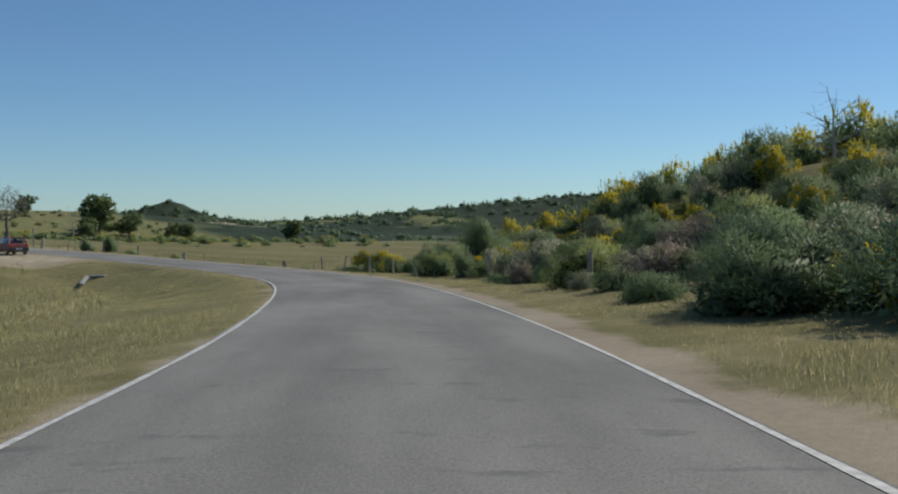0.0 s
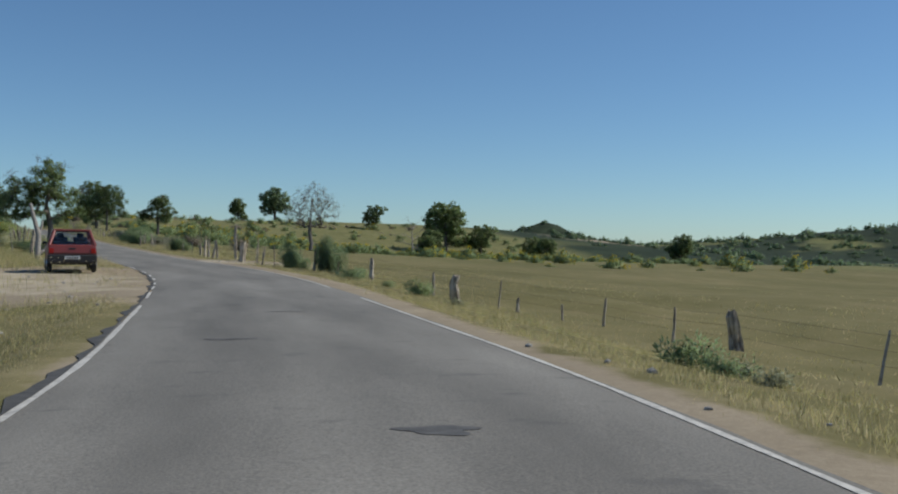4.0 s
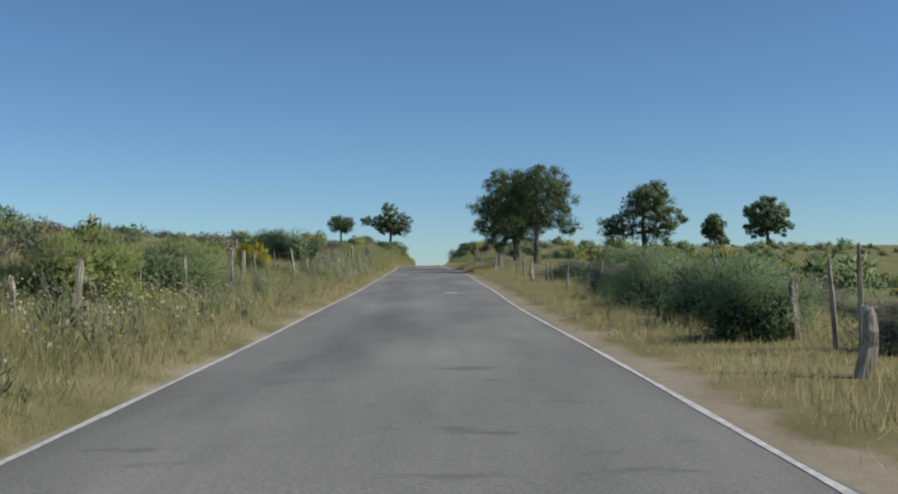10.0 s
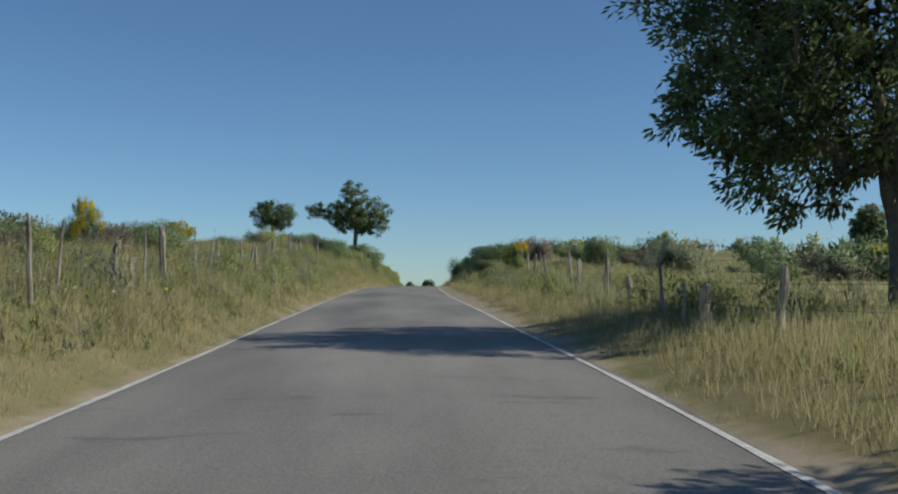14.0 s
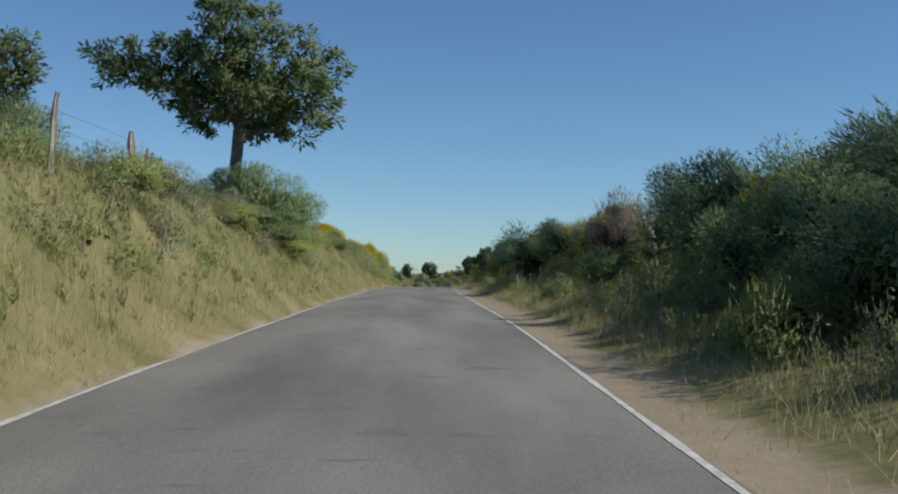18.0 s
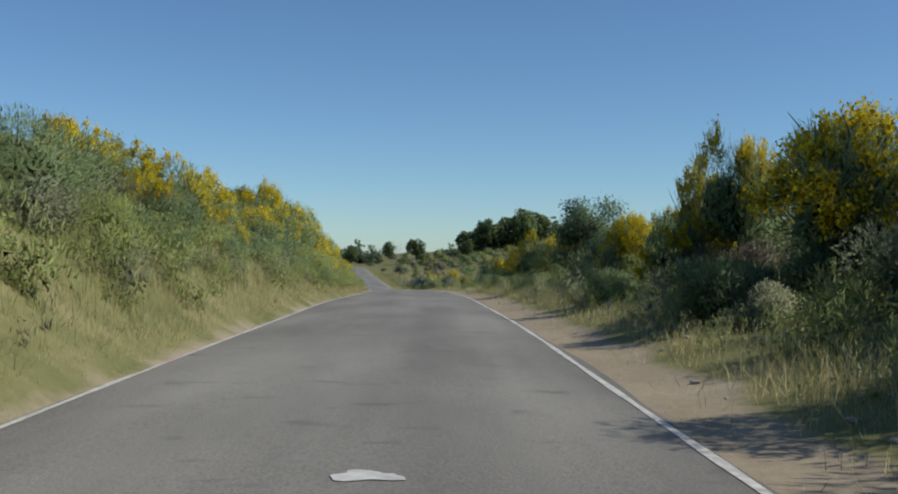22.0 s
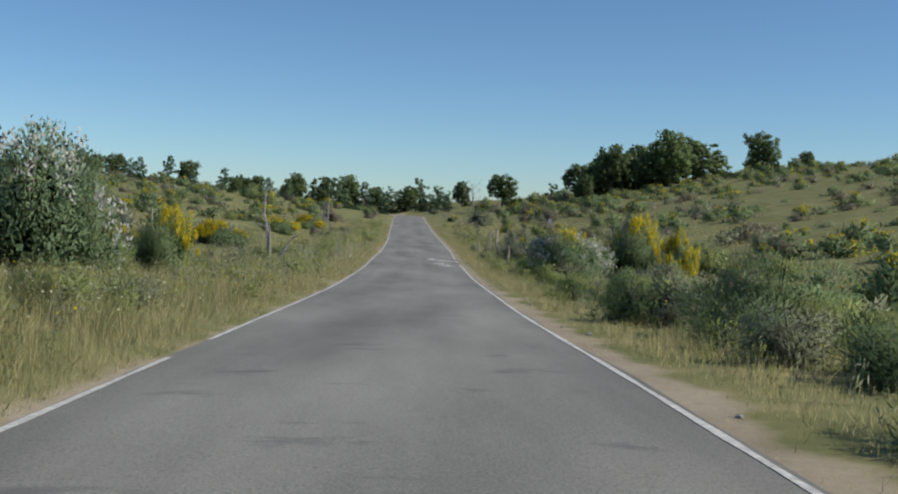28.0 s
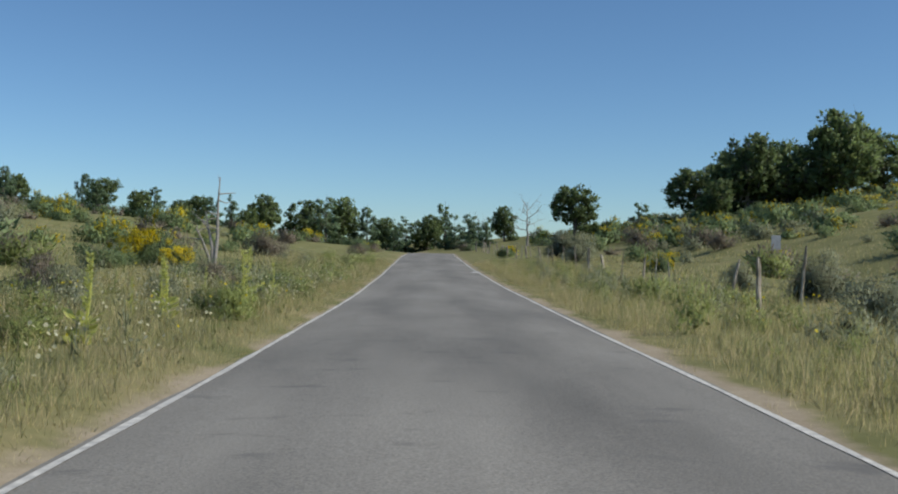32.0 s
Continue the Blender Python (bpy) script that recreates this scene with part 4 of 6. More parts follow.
    strew("low_grey_shrubs", "low grey-green shrubs scattered through the verge", rows([(330, 470, -8, -3.4, 80), (300, 470, 4, 8, 80), (140, 330, -6, -3.4, 130), (150, 300, 3.7, 6, 110), (30, 140, -8, -3.6, 50)], 0.4), low, GREY_LEAF)
    # dark woods on the far hills
    n = 9000
    x, y = rng.uniform(60, 1900, n), rng.uniform(150, 1700, n)
    h = hills(x, y)
    ok = (h > 1.5 + rng.uniform(0, 5, n)) & (rumple(x, y, 260, 12) + rng.normal(0, 0.3, n) > -0.3)
    x, y = x[ok], y[ok]
    n = 420
    bx, by = scatter(n, (-70, 230, 132, 260), rng)
    keep = rumple(bx, by, 70, 4) + rng.normal(0, 0.3, n) > -0.2
    x, y = np.r_[x, bx[keep]], np.r_[y, by[keep]]
    w = rng.uniform(6, 11, len(x)) * np.clip(np.hypot(x, y) / 700, 0.5, 1.6)
    strew("far_woods", "dark woods on the distant hills", list(zip(x, y, ground_z(x, y) - 0.14 * w, w, w * rng.uniform(0.35, 0.6, len(x)), rng.uniform(0, 6.28, len(x)))),
          [FAR_CLUMP[:2]], PINE_LEAF)


far_scrub()


# ---- trees ----
def grow_tree(name, height, crown, base, thick, count, leaf, seed, flat=0.9, gaps=0.0, lean=(0, 0), twigs=4, round_top=1.0, fill=True, taper=0.0, sprigs=0, lumps=1.0):
    """Trunk, limbs and twigs inside an uneven crown; leaves sit in clumps round the twigs."""
    rng = np.random.default_rng(seed)
    wood, tips, ends = [], [], []
    fork = height * (base + 0.12)
    trunk = np.array([(0, 0, -0.2), (0.02, 0.0, fork * 0.35), (lean[0] * 0.4 + 0.05, lean[1] * 0.4, fork * 0.7), (lean[0] * 0.6, lean[1] * 0.6, fork),
                      (lean[0], lean[1], height * 0.8)]) + np.r_[np.zeros((1, 3)), rng.normal(0, height * 0.008, (4, 3))]
    wood.append((trunk, [thick * 1.35, thick, thick * 0.85, thick * 0.75, thick * 0.15]))
    limbs = 10
    for i in range(limbs):
        a = i * 2.4 + rng.uniform(-0.4, 0.4)
        up = (i + 0.5) / limbs
        z0 = height * (base + 0.02) + up * height * (0.72 - base)
        p0 = np.array([np.interp(z0, trunk[:, 2], trunk[:, k]) for k in range(3)])
        r = crown / 2 * rng.uniform(0.62, 1.0) * math.sqrt(max(0.12, 1 - (2 * up - 0.9) ** 2 * 0.8))
        z1 = z0 + height * (0.06 + 0.24 * up * round_top) * rng.uniform(0.6, 1.3)
        p2 = np.array((p0[0] + math.cos(a) * r, p0[1] + math.sin(a) * r, min(z1, height * 0.97)))
        p1 = (p0 + p2) / 2 + rng.normal(0, r * 0.1, 3) + (0, 0, -0.04 * height * (1 - up))
        t = thick * (0.5 - 0.25 * up)
        wood.append(([p0, p1, p2], [t, t * 0.6, t * 0.14]))
        for j in range(twigs):
            q = rng.uniform(0.3, 1.0)
            b0 = p0 * (1 - q) ** 2 + 2 * p1 * q * (1 - q) + p2 * q * q
            w = rng.normal(size=3) * (1, 1, 0.7) + (math.cos(a) * 0.7, math.sin(a) * 0.7, 0.35)
            w *= crown * rng.uniform(0.1, 0.22) / np.linalg.norm(w)
            b1 = b0 + w
            b1[2] = min(b1[2], height * 0.98)
            wood.append(([b0, b0 + w * 0.55 + rng.normal(0, 0.04, 3), b1], [t * 0.3, t * 0.18, 0.008]))
            tips += [b1, b0 + w * 0.6]
            for _ in range(sprigs):
                o = b0 + w * rng.uniform(0.3, 1.0)
                e = w * 0.35 + rng.normal(0, crown * 0.035, 3) + (0, 0, crown * 0.02)
                wood.append(([o, o + e * 0.5 + rng.normal(0, 0.02, 3), o + e], [t * 0.14, t * 0.09, 0.006]))
        tips.append(p2)
        ends.append(p2)
    tips.append(trunk[-1] + (0, 0, height * 0.08))
    tips = np.array(tips)
    tips = tips[rng.random(len(tips)) >= gaps]
    v, f = tubes(wood, 6)
    woody = np_mesh("trunk", v, f, BARK, smooth=True)
    leafy = None
    if count:
        half = int(count * (0.25 if fill else 1.0))
        pick = rng.integers(0, len(tips), half)
        ball = rng.normal(size=(half, 3))
        ball *= (rng.random(half) ** 0.4 / np.linalg.norm(ball, axis=1))[:, None]
        c = tips[pick] + ball * crown * (0.13 if fill else 0.095) * (1, 1, flat) * rng.uniform(0.6, 1.25, len(tips))[pick][:, None]
        if fill:
            rest = count - half
            many = 17
            mid, tall = np.array((lean[0] * 0.7, lean[1] * 0.7, height * (1 + base) * 0.5)), height * (1 - base) * 0.5
            u = rng.normal(size=(many, 3))
            u /= np.linalg.norm(u, axis=1)[:, None]
            u *= rng.uniform(0.2, 0.7, many)[:, None]
            lump = mid + u * (crown / 2, crown / 2, tall)
            ends = np.array(ends)
            lump[: len(ends)] = mid * (1, 1, 0) + (ends - mid * (1, 1, 0)) * (0.84, 0.84, 0.96)
            lump[:, :2] = mid[:2] + (lump[:, :2] - mid[:2]) * (1 - taper * np.clip((lump[:, 2:] - mid[2]) / tall, -1, 1))
            size = rng.uniform(0.24, 0.4, many) * crown / 2 * lumps
            pick = rng.integers(0, many, rest)
            b2 = rng.normal(size=(rest, 3))
            b2 *= (np.clip(np.abs(rng.normal(0.72, 0.2, rest)), 0, 1.15) / np.linalg.norm(b2, axis=1))[:, None]
            c = np.vstack([c, lump[pick] + b2 * size[pick][:, None] * (1, 1, flat)])
            ball = np.vstack([ball, b2])
        way = ball + rng.normal(0, 0.7, (count, 3)) + (0, 0, -0.25)
        k = rng.uniform(0.6, 1.3, count)
        lv, lf = leaves(c, way, leaf * k, leaf * 0.7 * k, rng)
        soft = outward(lv, (lean[0] * 0.7, lean[1] * 0.7, height * (0.35 + base * 0.6))) + np.repeat(ball / (np.linalg.norm(ball, axis=1)[:, None] + 1e-6), 4, axis=0) * 0.8
        leafy = np_mesh("crown", lv, lf, OAK_LEAF, normals=soft / (np.linalg.norm(soft, axis=1)[:, None] + 1e-6))
    return woody, leafy


def in_lobes(lobes, many, rng, gap):
    """Scattered tips inside a union of ellipsoids (x, y, z, half axes), most of them near the skins and no two too close."""
    lobes = np.asarray(lobes, float)
    share = lobes[:, 3] * lobes[:, 4] * lobes[:, 5]
    tips = np.empty((0, 3))
    for _ in range(many * 12):
        k = rng.choice(len(lobes), p=share / share.sum())
        u = rng.normal(size=3)
        c = lobes[k, :3] + u / np.linalg.norm(u) * rng.random() ** 0.42 * lobes[k, 3:]
        if len(tips) == 0 or ((tips - c) ** 2).sum(1).min() > gap * gap:
            tips = np.vstack([tips, c])
        if len(tips) >= many:
            break
    return tips


def branch_tree(trunk, thick, lobes, many, per_tip, leaf, seed, gap=0.3, tuft=0.3, bare=(), droop=0.35, narrow=0.36, twig=0.006):
    """A tree grown towards its tips: each tip joins the nearest wood, wood thickens with what it carries; leaves hang in tufts."""
    rng = np.random.default_rng(seed)
    trunk = np.asarray(trunk, float)
    leafy_tips = in_lobes(lobes, many, rng, gap)
    bare_tips = in_lobes(bare, max(1, many // 7), rng, gap * 0.7) if len(bare) else np.empty((0, 3))
    targets = np.vstack([leafy_tips, bare_tips])
    nodes, parent = [trunk[0]], [-1]
    for q, r in zip(trunk, trunk[1:]):
        for k in (1, 2, 3):
            nodes.append(q + (r - q) * k / 3 + rng.normal(0, 0.012, 3) * (k < 3))
            parent.append(len(nodes) - 2)
    stem = len(nodes)
    low = int(stem * 0.45)
    fork = nodes[low]
    chains = []
    for i in np.argsort(np.linalg.norm(targets - fork, axis=1)):
        c = targets[i]
        near = np.array(nodes[low:])
        far = np.linalg.norm(near - c, axis=1) + 0.8 * np.clip(near[:, 2] - c[2] - 0.1, 0, 9) + 0.25 * np.clip(np.linalg.norm(near - fork, axis=1) - np.linalg.norm(c - fork), 0, 9)
        j = low + int(far.argmin())
        span = np.linalg.norm(c - nodes[j])
        steps = max(2, int(span / 0.4))
        bow = rng.normal(0, 0.1, 3) * span + (0, 0, 0.1 * span)
        chain = [j]
        for k in range(1, steps + 1):
            f = k / steps
            nodes.append(nodes[j] * (1 - f) + c * f + bow * 4 * f * (1 - f) * 0.5 + rng.normal(0, 0.02, 3) * (k < steps))
            parent.append(chain[-1])
            chain.append(len(nodes) - 1)
        chains.append((chain, i))
    load = np.zeros(len(nodes))
    for chain, _ in chains:
        load[chain[-1]] += 1
    for k in range(len(nodes) - 1, 0, -1):
        load[parent[k]] += load[k]
    load = np.maximum(load, 0.6)
    girth = thick * np.maximum(load / load[low], 1e-4) ** 0.5
    girth[:low + 1] = thick * np.linspace(1.25, 1.0, low + 1)
    girth[0] *= 1.2
    girth = np.clip(girth, twig, None)
    P = np.array(nodes)
    wood = [(P[:stem], girth[:stem])]
    for chain, i in chains:
        r = np.minimum(girth[chain], np.r_[girth[chain[0]] * 0.8, girth[chain[1:]]])
        r[-1] = twig * 0.7
        wood.append((P[chain], r))
        for _ in range(5 if i >= len(leafy_tips) else 2):
            o = P[chain[-rng.integers(1, min(4, len(chain)))]]
            e = (P[chain[-1]] - P[chain[-2]]) * rng.uniform(0.4, 1.0) + rng.normal(0, tuft * 0.55, 3) + (0, 0, 0.05)
            wood.append(([o, o + e * 0.5 + rng.normal(0, 0.03, 3), o + e], [twig, twig * 0.8, twig * 0.4]))
    v, f = tubes(wood, 6)
    woody = np_mesh("trunk", v, f, BARK, smooth=True)
    n = len(leafy_tips) * per_tip
    pick = np.repeat(np.arange(len(leafy_tips)), per_tip)
    ball = rng.normal(size=(n, 3))
    ball *= (rng.random(n) ** 0.45 / np.linalg.norm(ball, axis=1))[:, None]
    size = tuft * rng.uniform(0.65, 1.3, len(leafy_tips))
    c = leafy_tips[pick] + ball * size[pick][:, None] * (1, 1, 0.75)
    out = leafy_tips - np.average(P[:stem], axis=0)
    out /= np.linalg.norm(out, axis=1)[:, None] + 1e-6
    way = ball + out[pick] * 0.5 + rng.normal(0, 0.35, (n, 3)) - (0, 0, droop)
    k = rng.uniform(0.55, 1.3, n)
    lv, lf = leaves(c, way, leaf * k, leaf * narrow * k, rng)
    heart = np.average(leafy_tips, axis=0) - (0, 0, 0.6)
    soft = outward(lv, heart) * 0.7 + np.repeat(ball / (np.linalg.norm(ball, axis=1)[:, None] + 1e-6), 4, axis=0) * 0.8 + rng.normal(0, 0.25, (len(lv), 3))
    return woody, np_mesh("crown", lv, lf, OAK_LEAF, normals=soft / (np.linalg.norm(soft, axis=1)[:, None] + 1e-6))


def put_tree(name, shape, s, d, label, category="tree", scale=1.0, turn=0.0, sink=0.1, group=""):
    x, y = (float(v) for v in spot(s, d)) if s < 500 else (-5.9 - (s - 500) * 0.066 + d, s)
    thing = tagged(new(name), label, category, group)
    tall = 0.8 + 0.45 * ((turn * 0.373) % 1) if group else 1.0
    sink = 0.85 * scale if group else sink
    thing.matrix_world = pose(x, y, drop(x, y) - sink, 0, 0, turn) @ Matrix.Diagonal((scale, scale, scale * tall, 1))
    for nm, me in zip(("trunk", "crown"), shape):
        if me:
            o = new(nm, me)
            o.parent = thing
    return thing


def recolour(shape, wood=None, leaf=None):
    for me, m in zip(shape, (wood, leaf)):
        if me and m:
            me.materials[0] = m
    return shape


OAK = "green oak tree with an open rounded crown"
put_tree("mistletoe_tree", branch_tree([(0, 0, -0.25), (-0.06, 0, 0.9), (-0.02, 0.05, 1.7), (-0.3, 0.1, 3.0), (-0.1, 0, 4.8)], 0.17,
         [(-2.5, 0.2, 2.9, 0.95, 1.1, 0.75), (-1.3, 0.5, 3.9, 1.2, 1.3, 0.85), (-1.2, -0.6, 3.0, 0.9, 0.9, 0.8), (-0.2, 0.2, 5.2, 0.95, 1.0, 0.8), (1.2, -0.2, 2.9, 0.75, 0.9, 0.6),
          (0.5, 0.4, 3.9, 0.85, 1.0, 0.6), (1.35, 0.3, 3.9, 0.5, 0.6, 0.4), (-0.3, 1.4, 3.6, 1.0, 0.8, 0.9), (-0.5, -1.3, 4.2, 0.8, 0.7, 0.7), (-2.2, -0.3, 4.3, 0.6, 0.7, 0.5), (-2.0, 0, 2.35, 0.9, 0.9, 0.45), (0.1, -0.9, 3.5, 0.8, 0.5, 0.7), (0.2, -0.8, 4.5, 0.8, 0.6, 0.6), (-0.9, -0.7, 2.5, 0.6, 0.5, 0.4), (0.8, 0, 2.5, 0.6, 0.6, 0.35)], 215, 66, 0.16, 301, 0.25, 0.33,
         bare=[(1.9, 0, 4.0, 0.6, 0.5, 0.3), (-0.7, 0, 6.0, 0.5, 0.5, 0.35), (-2.4, 0, 4.9, 0.4, 0.4, 0.5), (0.7, 0.2, 5.6, 0.5, 0.4, 0.4), (0.4, -0.6, 2.5, 0.4, 0.4, 0.3)]),
         37.2, -4.15, "half-bare old tree with hanging leaf tufts beside the fence")
put_tree("oak_tree", branch_tree([(0, 0, -0.25), (0.03, 0, 1.4), (0.06, 0, 2.4), (0.1, 0, 4.0), (0.1, 0, 5.6)], 0.145,
         [(0.3, 0.2, 5.5, 2.0, 3.0, 1.2), (-1.2, 0.3, 4.6, 1.2, 1.8, 0.9), (1.7, 0.2, 4.2, 1.2, 1.8, 1.1), (-0.3, 2.6, 4.2, 1.4, 1.4, 1.0), (0, -1.4, 3.8, 1.2, 1.4, 0.9), (-0.2, 0.9, 3.0, 0.9, 0.7, 0.6), (2.0, -0.3, 2.8, 0.9, 0.9, 0.6),
          (-0.9, 0.1, 2.6, 0.8, 0.7, 0.45), (-1.9, 0, 3.9, 0.7, 0.8, 0.6), (0.9, 0.6, 3.2, 1.0, 0.9, 0.6), (0.4, 0.3, 6.3, 0.9, 0.9, 0.6)], 290, 80, 0.16, 302, 0.28, 0.38, bare=[(-1.4, 0, 2.2, 0.5, 0.4, 0.25), (-1.3, 0, 5.2, 0.6, 0.6, 0.5), (1.6, 0, 5.2, 0.6, 0.6, 0.6)]),
         117.5, 7.25, "tall green oak tree casting shade across the road")
put_tree("oak_tree", branch_tree([(0, 0, -0.25), (-0.05, 0, 1.2), (-0.2, 0, 2.0), (-0.5, 0, 3.6), (-0.8, 0, 5.6)], 0.21,
         [(-0.7, 0.5, 4.0, 2.5, 3.6, 2.1), (-0.6, 0.2, 6.2, 1.9, 2.8, 1.4), (-2.2, 0.3, 2.8, 1.3, 1.6, 0.95), (1.0, 0.2, 4.6, 1.5, 2.2, 1.7), (0.2, -0.4, 2.3, 1.3, 1.4, 0.7), (-2.7, 0.3, 4.7, 1.0, 1.6, 1.1), (-1.5, 0.4, 1.9, 1.1, 1.2, 0.5), (1.4, 0, 2.4, 1.2, 1.4, 0.7), (-0.8, 3.0, 3.6, 1.6, 1.4, 1.3)], 470, 96, 0.15, 303, 0.29, 0.4,
         bare=[(-2.3, 0, 6.1, 0.6, 0.5, 0.4), (0.6, 0, 6.4, 0.7, 0.7, 0.5)]),
         131, 7.35, "broad dark green oak tree leaning towards the road")
put_tree("oak_tree", branch_tree([(0, 0, -0.25), (0.05, 0, 1.3), (0.0, 0, 2.0), (-0.1, 0, 3.4), (0.2, 0, 4.8)], 0.17,
         [(0.2, 0, 4.3, 1.7, 1.7, 1.2), (-1.7, 0.2, 2.9, 1.1, 1.2, 0.8), (1.5, -0.2, 3.2, 1.1, 1.3, 1.0), (-2.4, 0, 2.3, 0.6, 0.7, 0.4), (0.6, 0.3, 5.2, 1.0, 1.0, 0.7), (0, -0.5, 2.6, 1.2, 1.0, 0.6)], 180, 66, 0.19, 304, 0.3, 0.38),
         115, 13.9, "green oak tree standing in the dry field")
put_tree("oak_tree", branch_tree([(0, 0, -0.25), (0.05, 0, 1.2), (0.1, 0, 2.2), (0.2, 0, 4.0), (0.4, 0, 6.4)], 0.22,
         [(0.0, 0, 7.0, 1.3, 1.4, 1.3), (-3.9, 0.2, 5.2, 1.3, 1.3, 0.8), (-1.9, 0, 4.9, 1.9, 1.9, 1.2), (0.0, 0.3, 4.1, 2.5, 2.3, 1.4), (2.4, 0, 4.8, 1.3, 1.5, 1.6), (2.0, -0.3, 6.2, 1.0, 1.1, 0.8), (0.2, -0.8, 5.6, 1.5, 1.3, 1.1),
          (2.4, 0, 3.2, 1.0, 1.0, 0.6)], 250, 80, 0.22, 305, 0.33, 0.45), 219.5, -5.9, "wide-crowned oak tree on top of the road bank")
put_tree("oak_tree", branch_tree([(0, 0, -0.25), (0.05, 0, 1.2), (0.1, 0, 2.0), (0.1, 0, 3.4), (0, 0, 4.4)], 0.15,
         [(0, 0, 3.9, 2.3, 2.1, 0.9), (-0.6, 0, 4.7, 1.2, 1.2, 0.7), (1.2, 0, 4.5, 0.9, 1.0, 0.6), (0.2, 0, 3.0, 1.7, 1.6, 0.6)], 140, 56, 0.22, 306, 0.34, 0.44), 217.5, -14.0, "small rounded oak tree behind the fence on the bank")
def far_oak(seed, wide):
    """A mid-distance tree, eight metres tall: round crown of several heads over a short trunk."""
    rng = np.random.default_rng(seed)
    lobes = [(0, 0, 4.6, wide * 0.4, wide * 0.4, 2.9)]
    for k in range(9):
        a = k * 2.4 + rng.uniform(-0.3, 0.3)
        q = wide * rng.uniform(0.24, 0.36)
        lobes.append((math.cos(a) * q, math.sin(a) * q, 1.3 + 5.2 * ((k * 0.41) % 1) + rng.uniform(-0.3, 0.3), wide * rng.uniform(0.17, 0.26), wide * rng.uniform(0.17, 0.26), rng.uniform(0.9, 1.5)))
    return branch_tree([(0, 0, -0.4), (0.1, 0, 0.5), (0, 0.1, 1.1), (0.1, 0, 4.0), (0, 0, 7.0)], 0.22, lobes, 130, 46, 0.4, seed, 0.6, 0.62, narrow=0.55, droop=0.15, twig=0.012)


MIDDLE = [far_oak(310, 7.4), far_oak(311, 6.6), far_oak(312, 8.2)]
def far_pine(seed):
    """A mid-distance pine, eight metres tall: an uneven cone of dark boughs."""
    rng = np.random.default_rng(seed)
    lobes = []
    for k in range(11):
        z = 0.7 + 6.6 * (k + 0.5) / 11
        r = (1 - (z / 8.9) ** 2.4) * 2.7 * rng.uniform(0.65, 1.2)
        a = k * 2.4
        lobes.append((math.cos(a) * r * 0.5, math.sin(a) * r * 0.5, z, r * 0.7, r * 0.7, 0.8))
    return recolour(branch_tree([(0, 0, -0.4), (0.05, 0, 1.4), (0, 0.05, 3.4), (0.05, 0, 5.6), (0, 0, 7.7)], 0.18, lobes, 80, 46, 0.4, seed, 0.5, 0.5, narrow=0.4, droop=-0.1, twig=0.012), None, PINE_LEAF)


PINES = [far_pine(320), far_pine(321), far_pine(322)]
BARES = [recolour(grow_tree("t", 8, 6.5, 0.2, 0.16, 0, 0.2, 330 + k, twigs=8), DEAD_WOOD) for k in range(2)]
PALE_TWIG = plain("grey_twigs", (0.2, 0.18, 0.16), 0.9, wear=(0.12, 0.105, 0.095), scale=12)
TWIGGY = recolour(branch_tree([(0, 0, -0.3), (0.1, 0, 1.2), (-0.1, 0, 2.2), (0, 0, 4.4), (0.2, 0, 6.4)], 0.19, [(0.2, 0, 5.4, 2.4, 2.4, 2.2), (-1.7, 0, 4.0, 1.6, 1.6, 1.4), (2.0, 0, 4.7, 1.5, 1.6, 1.6), (0, 0, 3.4, 1.4, 1.4, 0.8)], 380, 5, 0.13, 335, 0.22, 0.45, narrow=0.5, twig=0.011), PALE_TWIG, GREY_LEAF)
DOME = recolour(branch_tree([(0, 0, -0.4), (0.05, 0, 1.2), (0, 0, 2.4), (0, 0, 5), (0, 0, 7.2)], 0.24, [(0, 0, 4.6, 3.4, 3.4, 2.6), (0, 0, 6.3, 1.9, 1.9, 1.4), (-1.6, 0, 3.0, 1.9, 1.9, 1.4), (1.8, 0, 3.2, 1.9, 1.9, 1.5)], 170, 56, 0.36, 340, 0.5, 0.55, narrow=0.5, droop=0.0, twig=0.012), None, PINE_LEAF)
put_tree("pine_tree", DOME, 231, 61.5, "dark dense pine tree at the edge of the heath", scale=1.22)
put_tree("oak_tree", MIDDLE[1], 227, 50.9, OAK, scale=0.8)
put_tree("bare_tree", TWIGGY, 97, 30.8, "nearly bare grey tree with fine twigs in the field", scale=1.25)
for s_, d_, k_, t_ in ((521, 31.5, 1.32, 0), (513, 34.5, 1.3, 50), (524, 36, 1.35, 210), (516, 40, 1.38, 110), (513, 44.3, 1.45, 200), (520, 48, 1.3, 130), (521, 52.5, 1.2, 250), (512, 60, .95, 300), (530, 44, 1.35, 20), (502, 28, .6, 80), (540, 68, .6, 90), (534, 76, .5, 160)):
    put_tree("oak_tree", MIDDLE[int(t_ / 50) % 3], s_, d_, "dark green oak tree in a dense grove on the slope", scale=k_ * 0.94, turn=t_, group="grove on the slope")
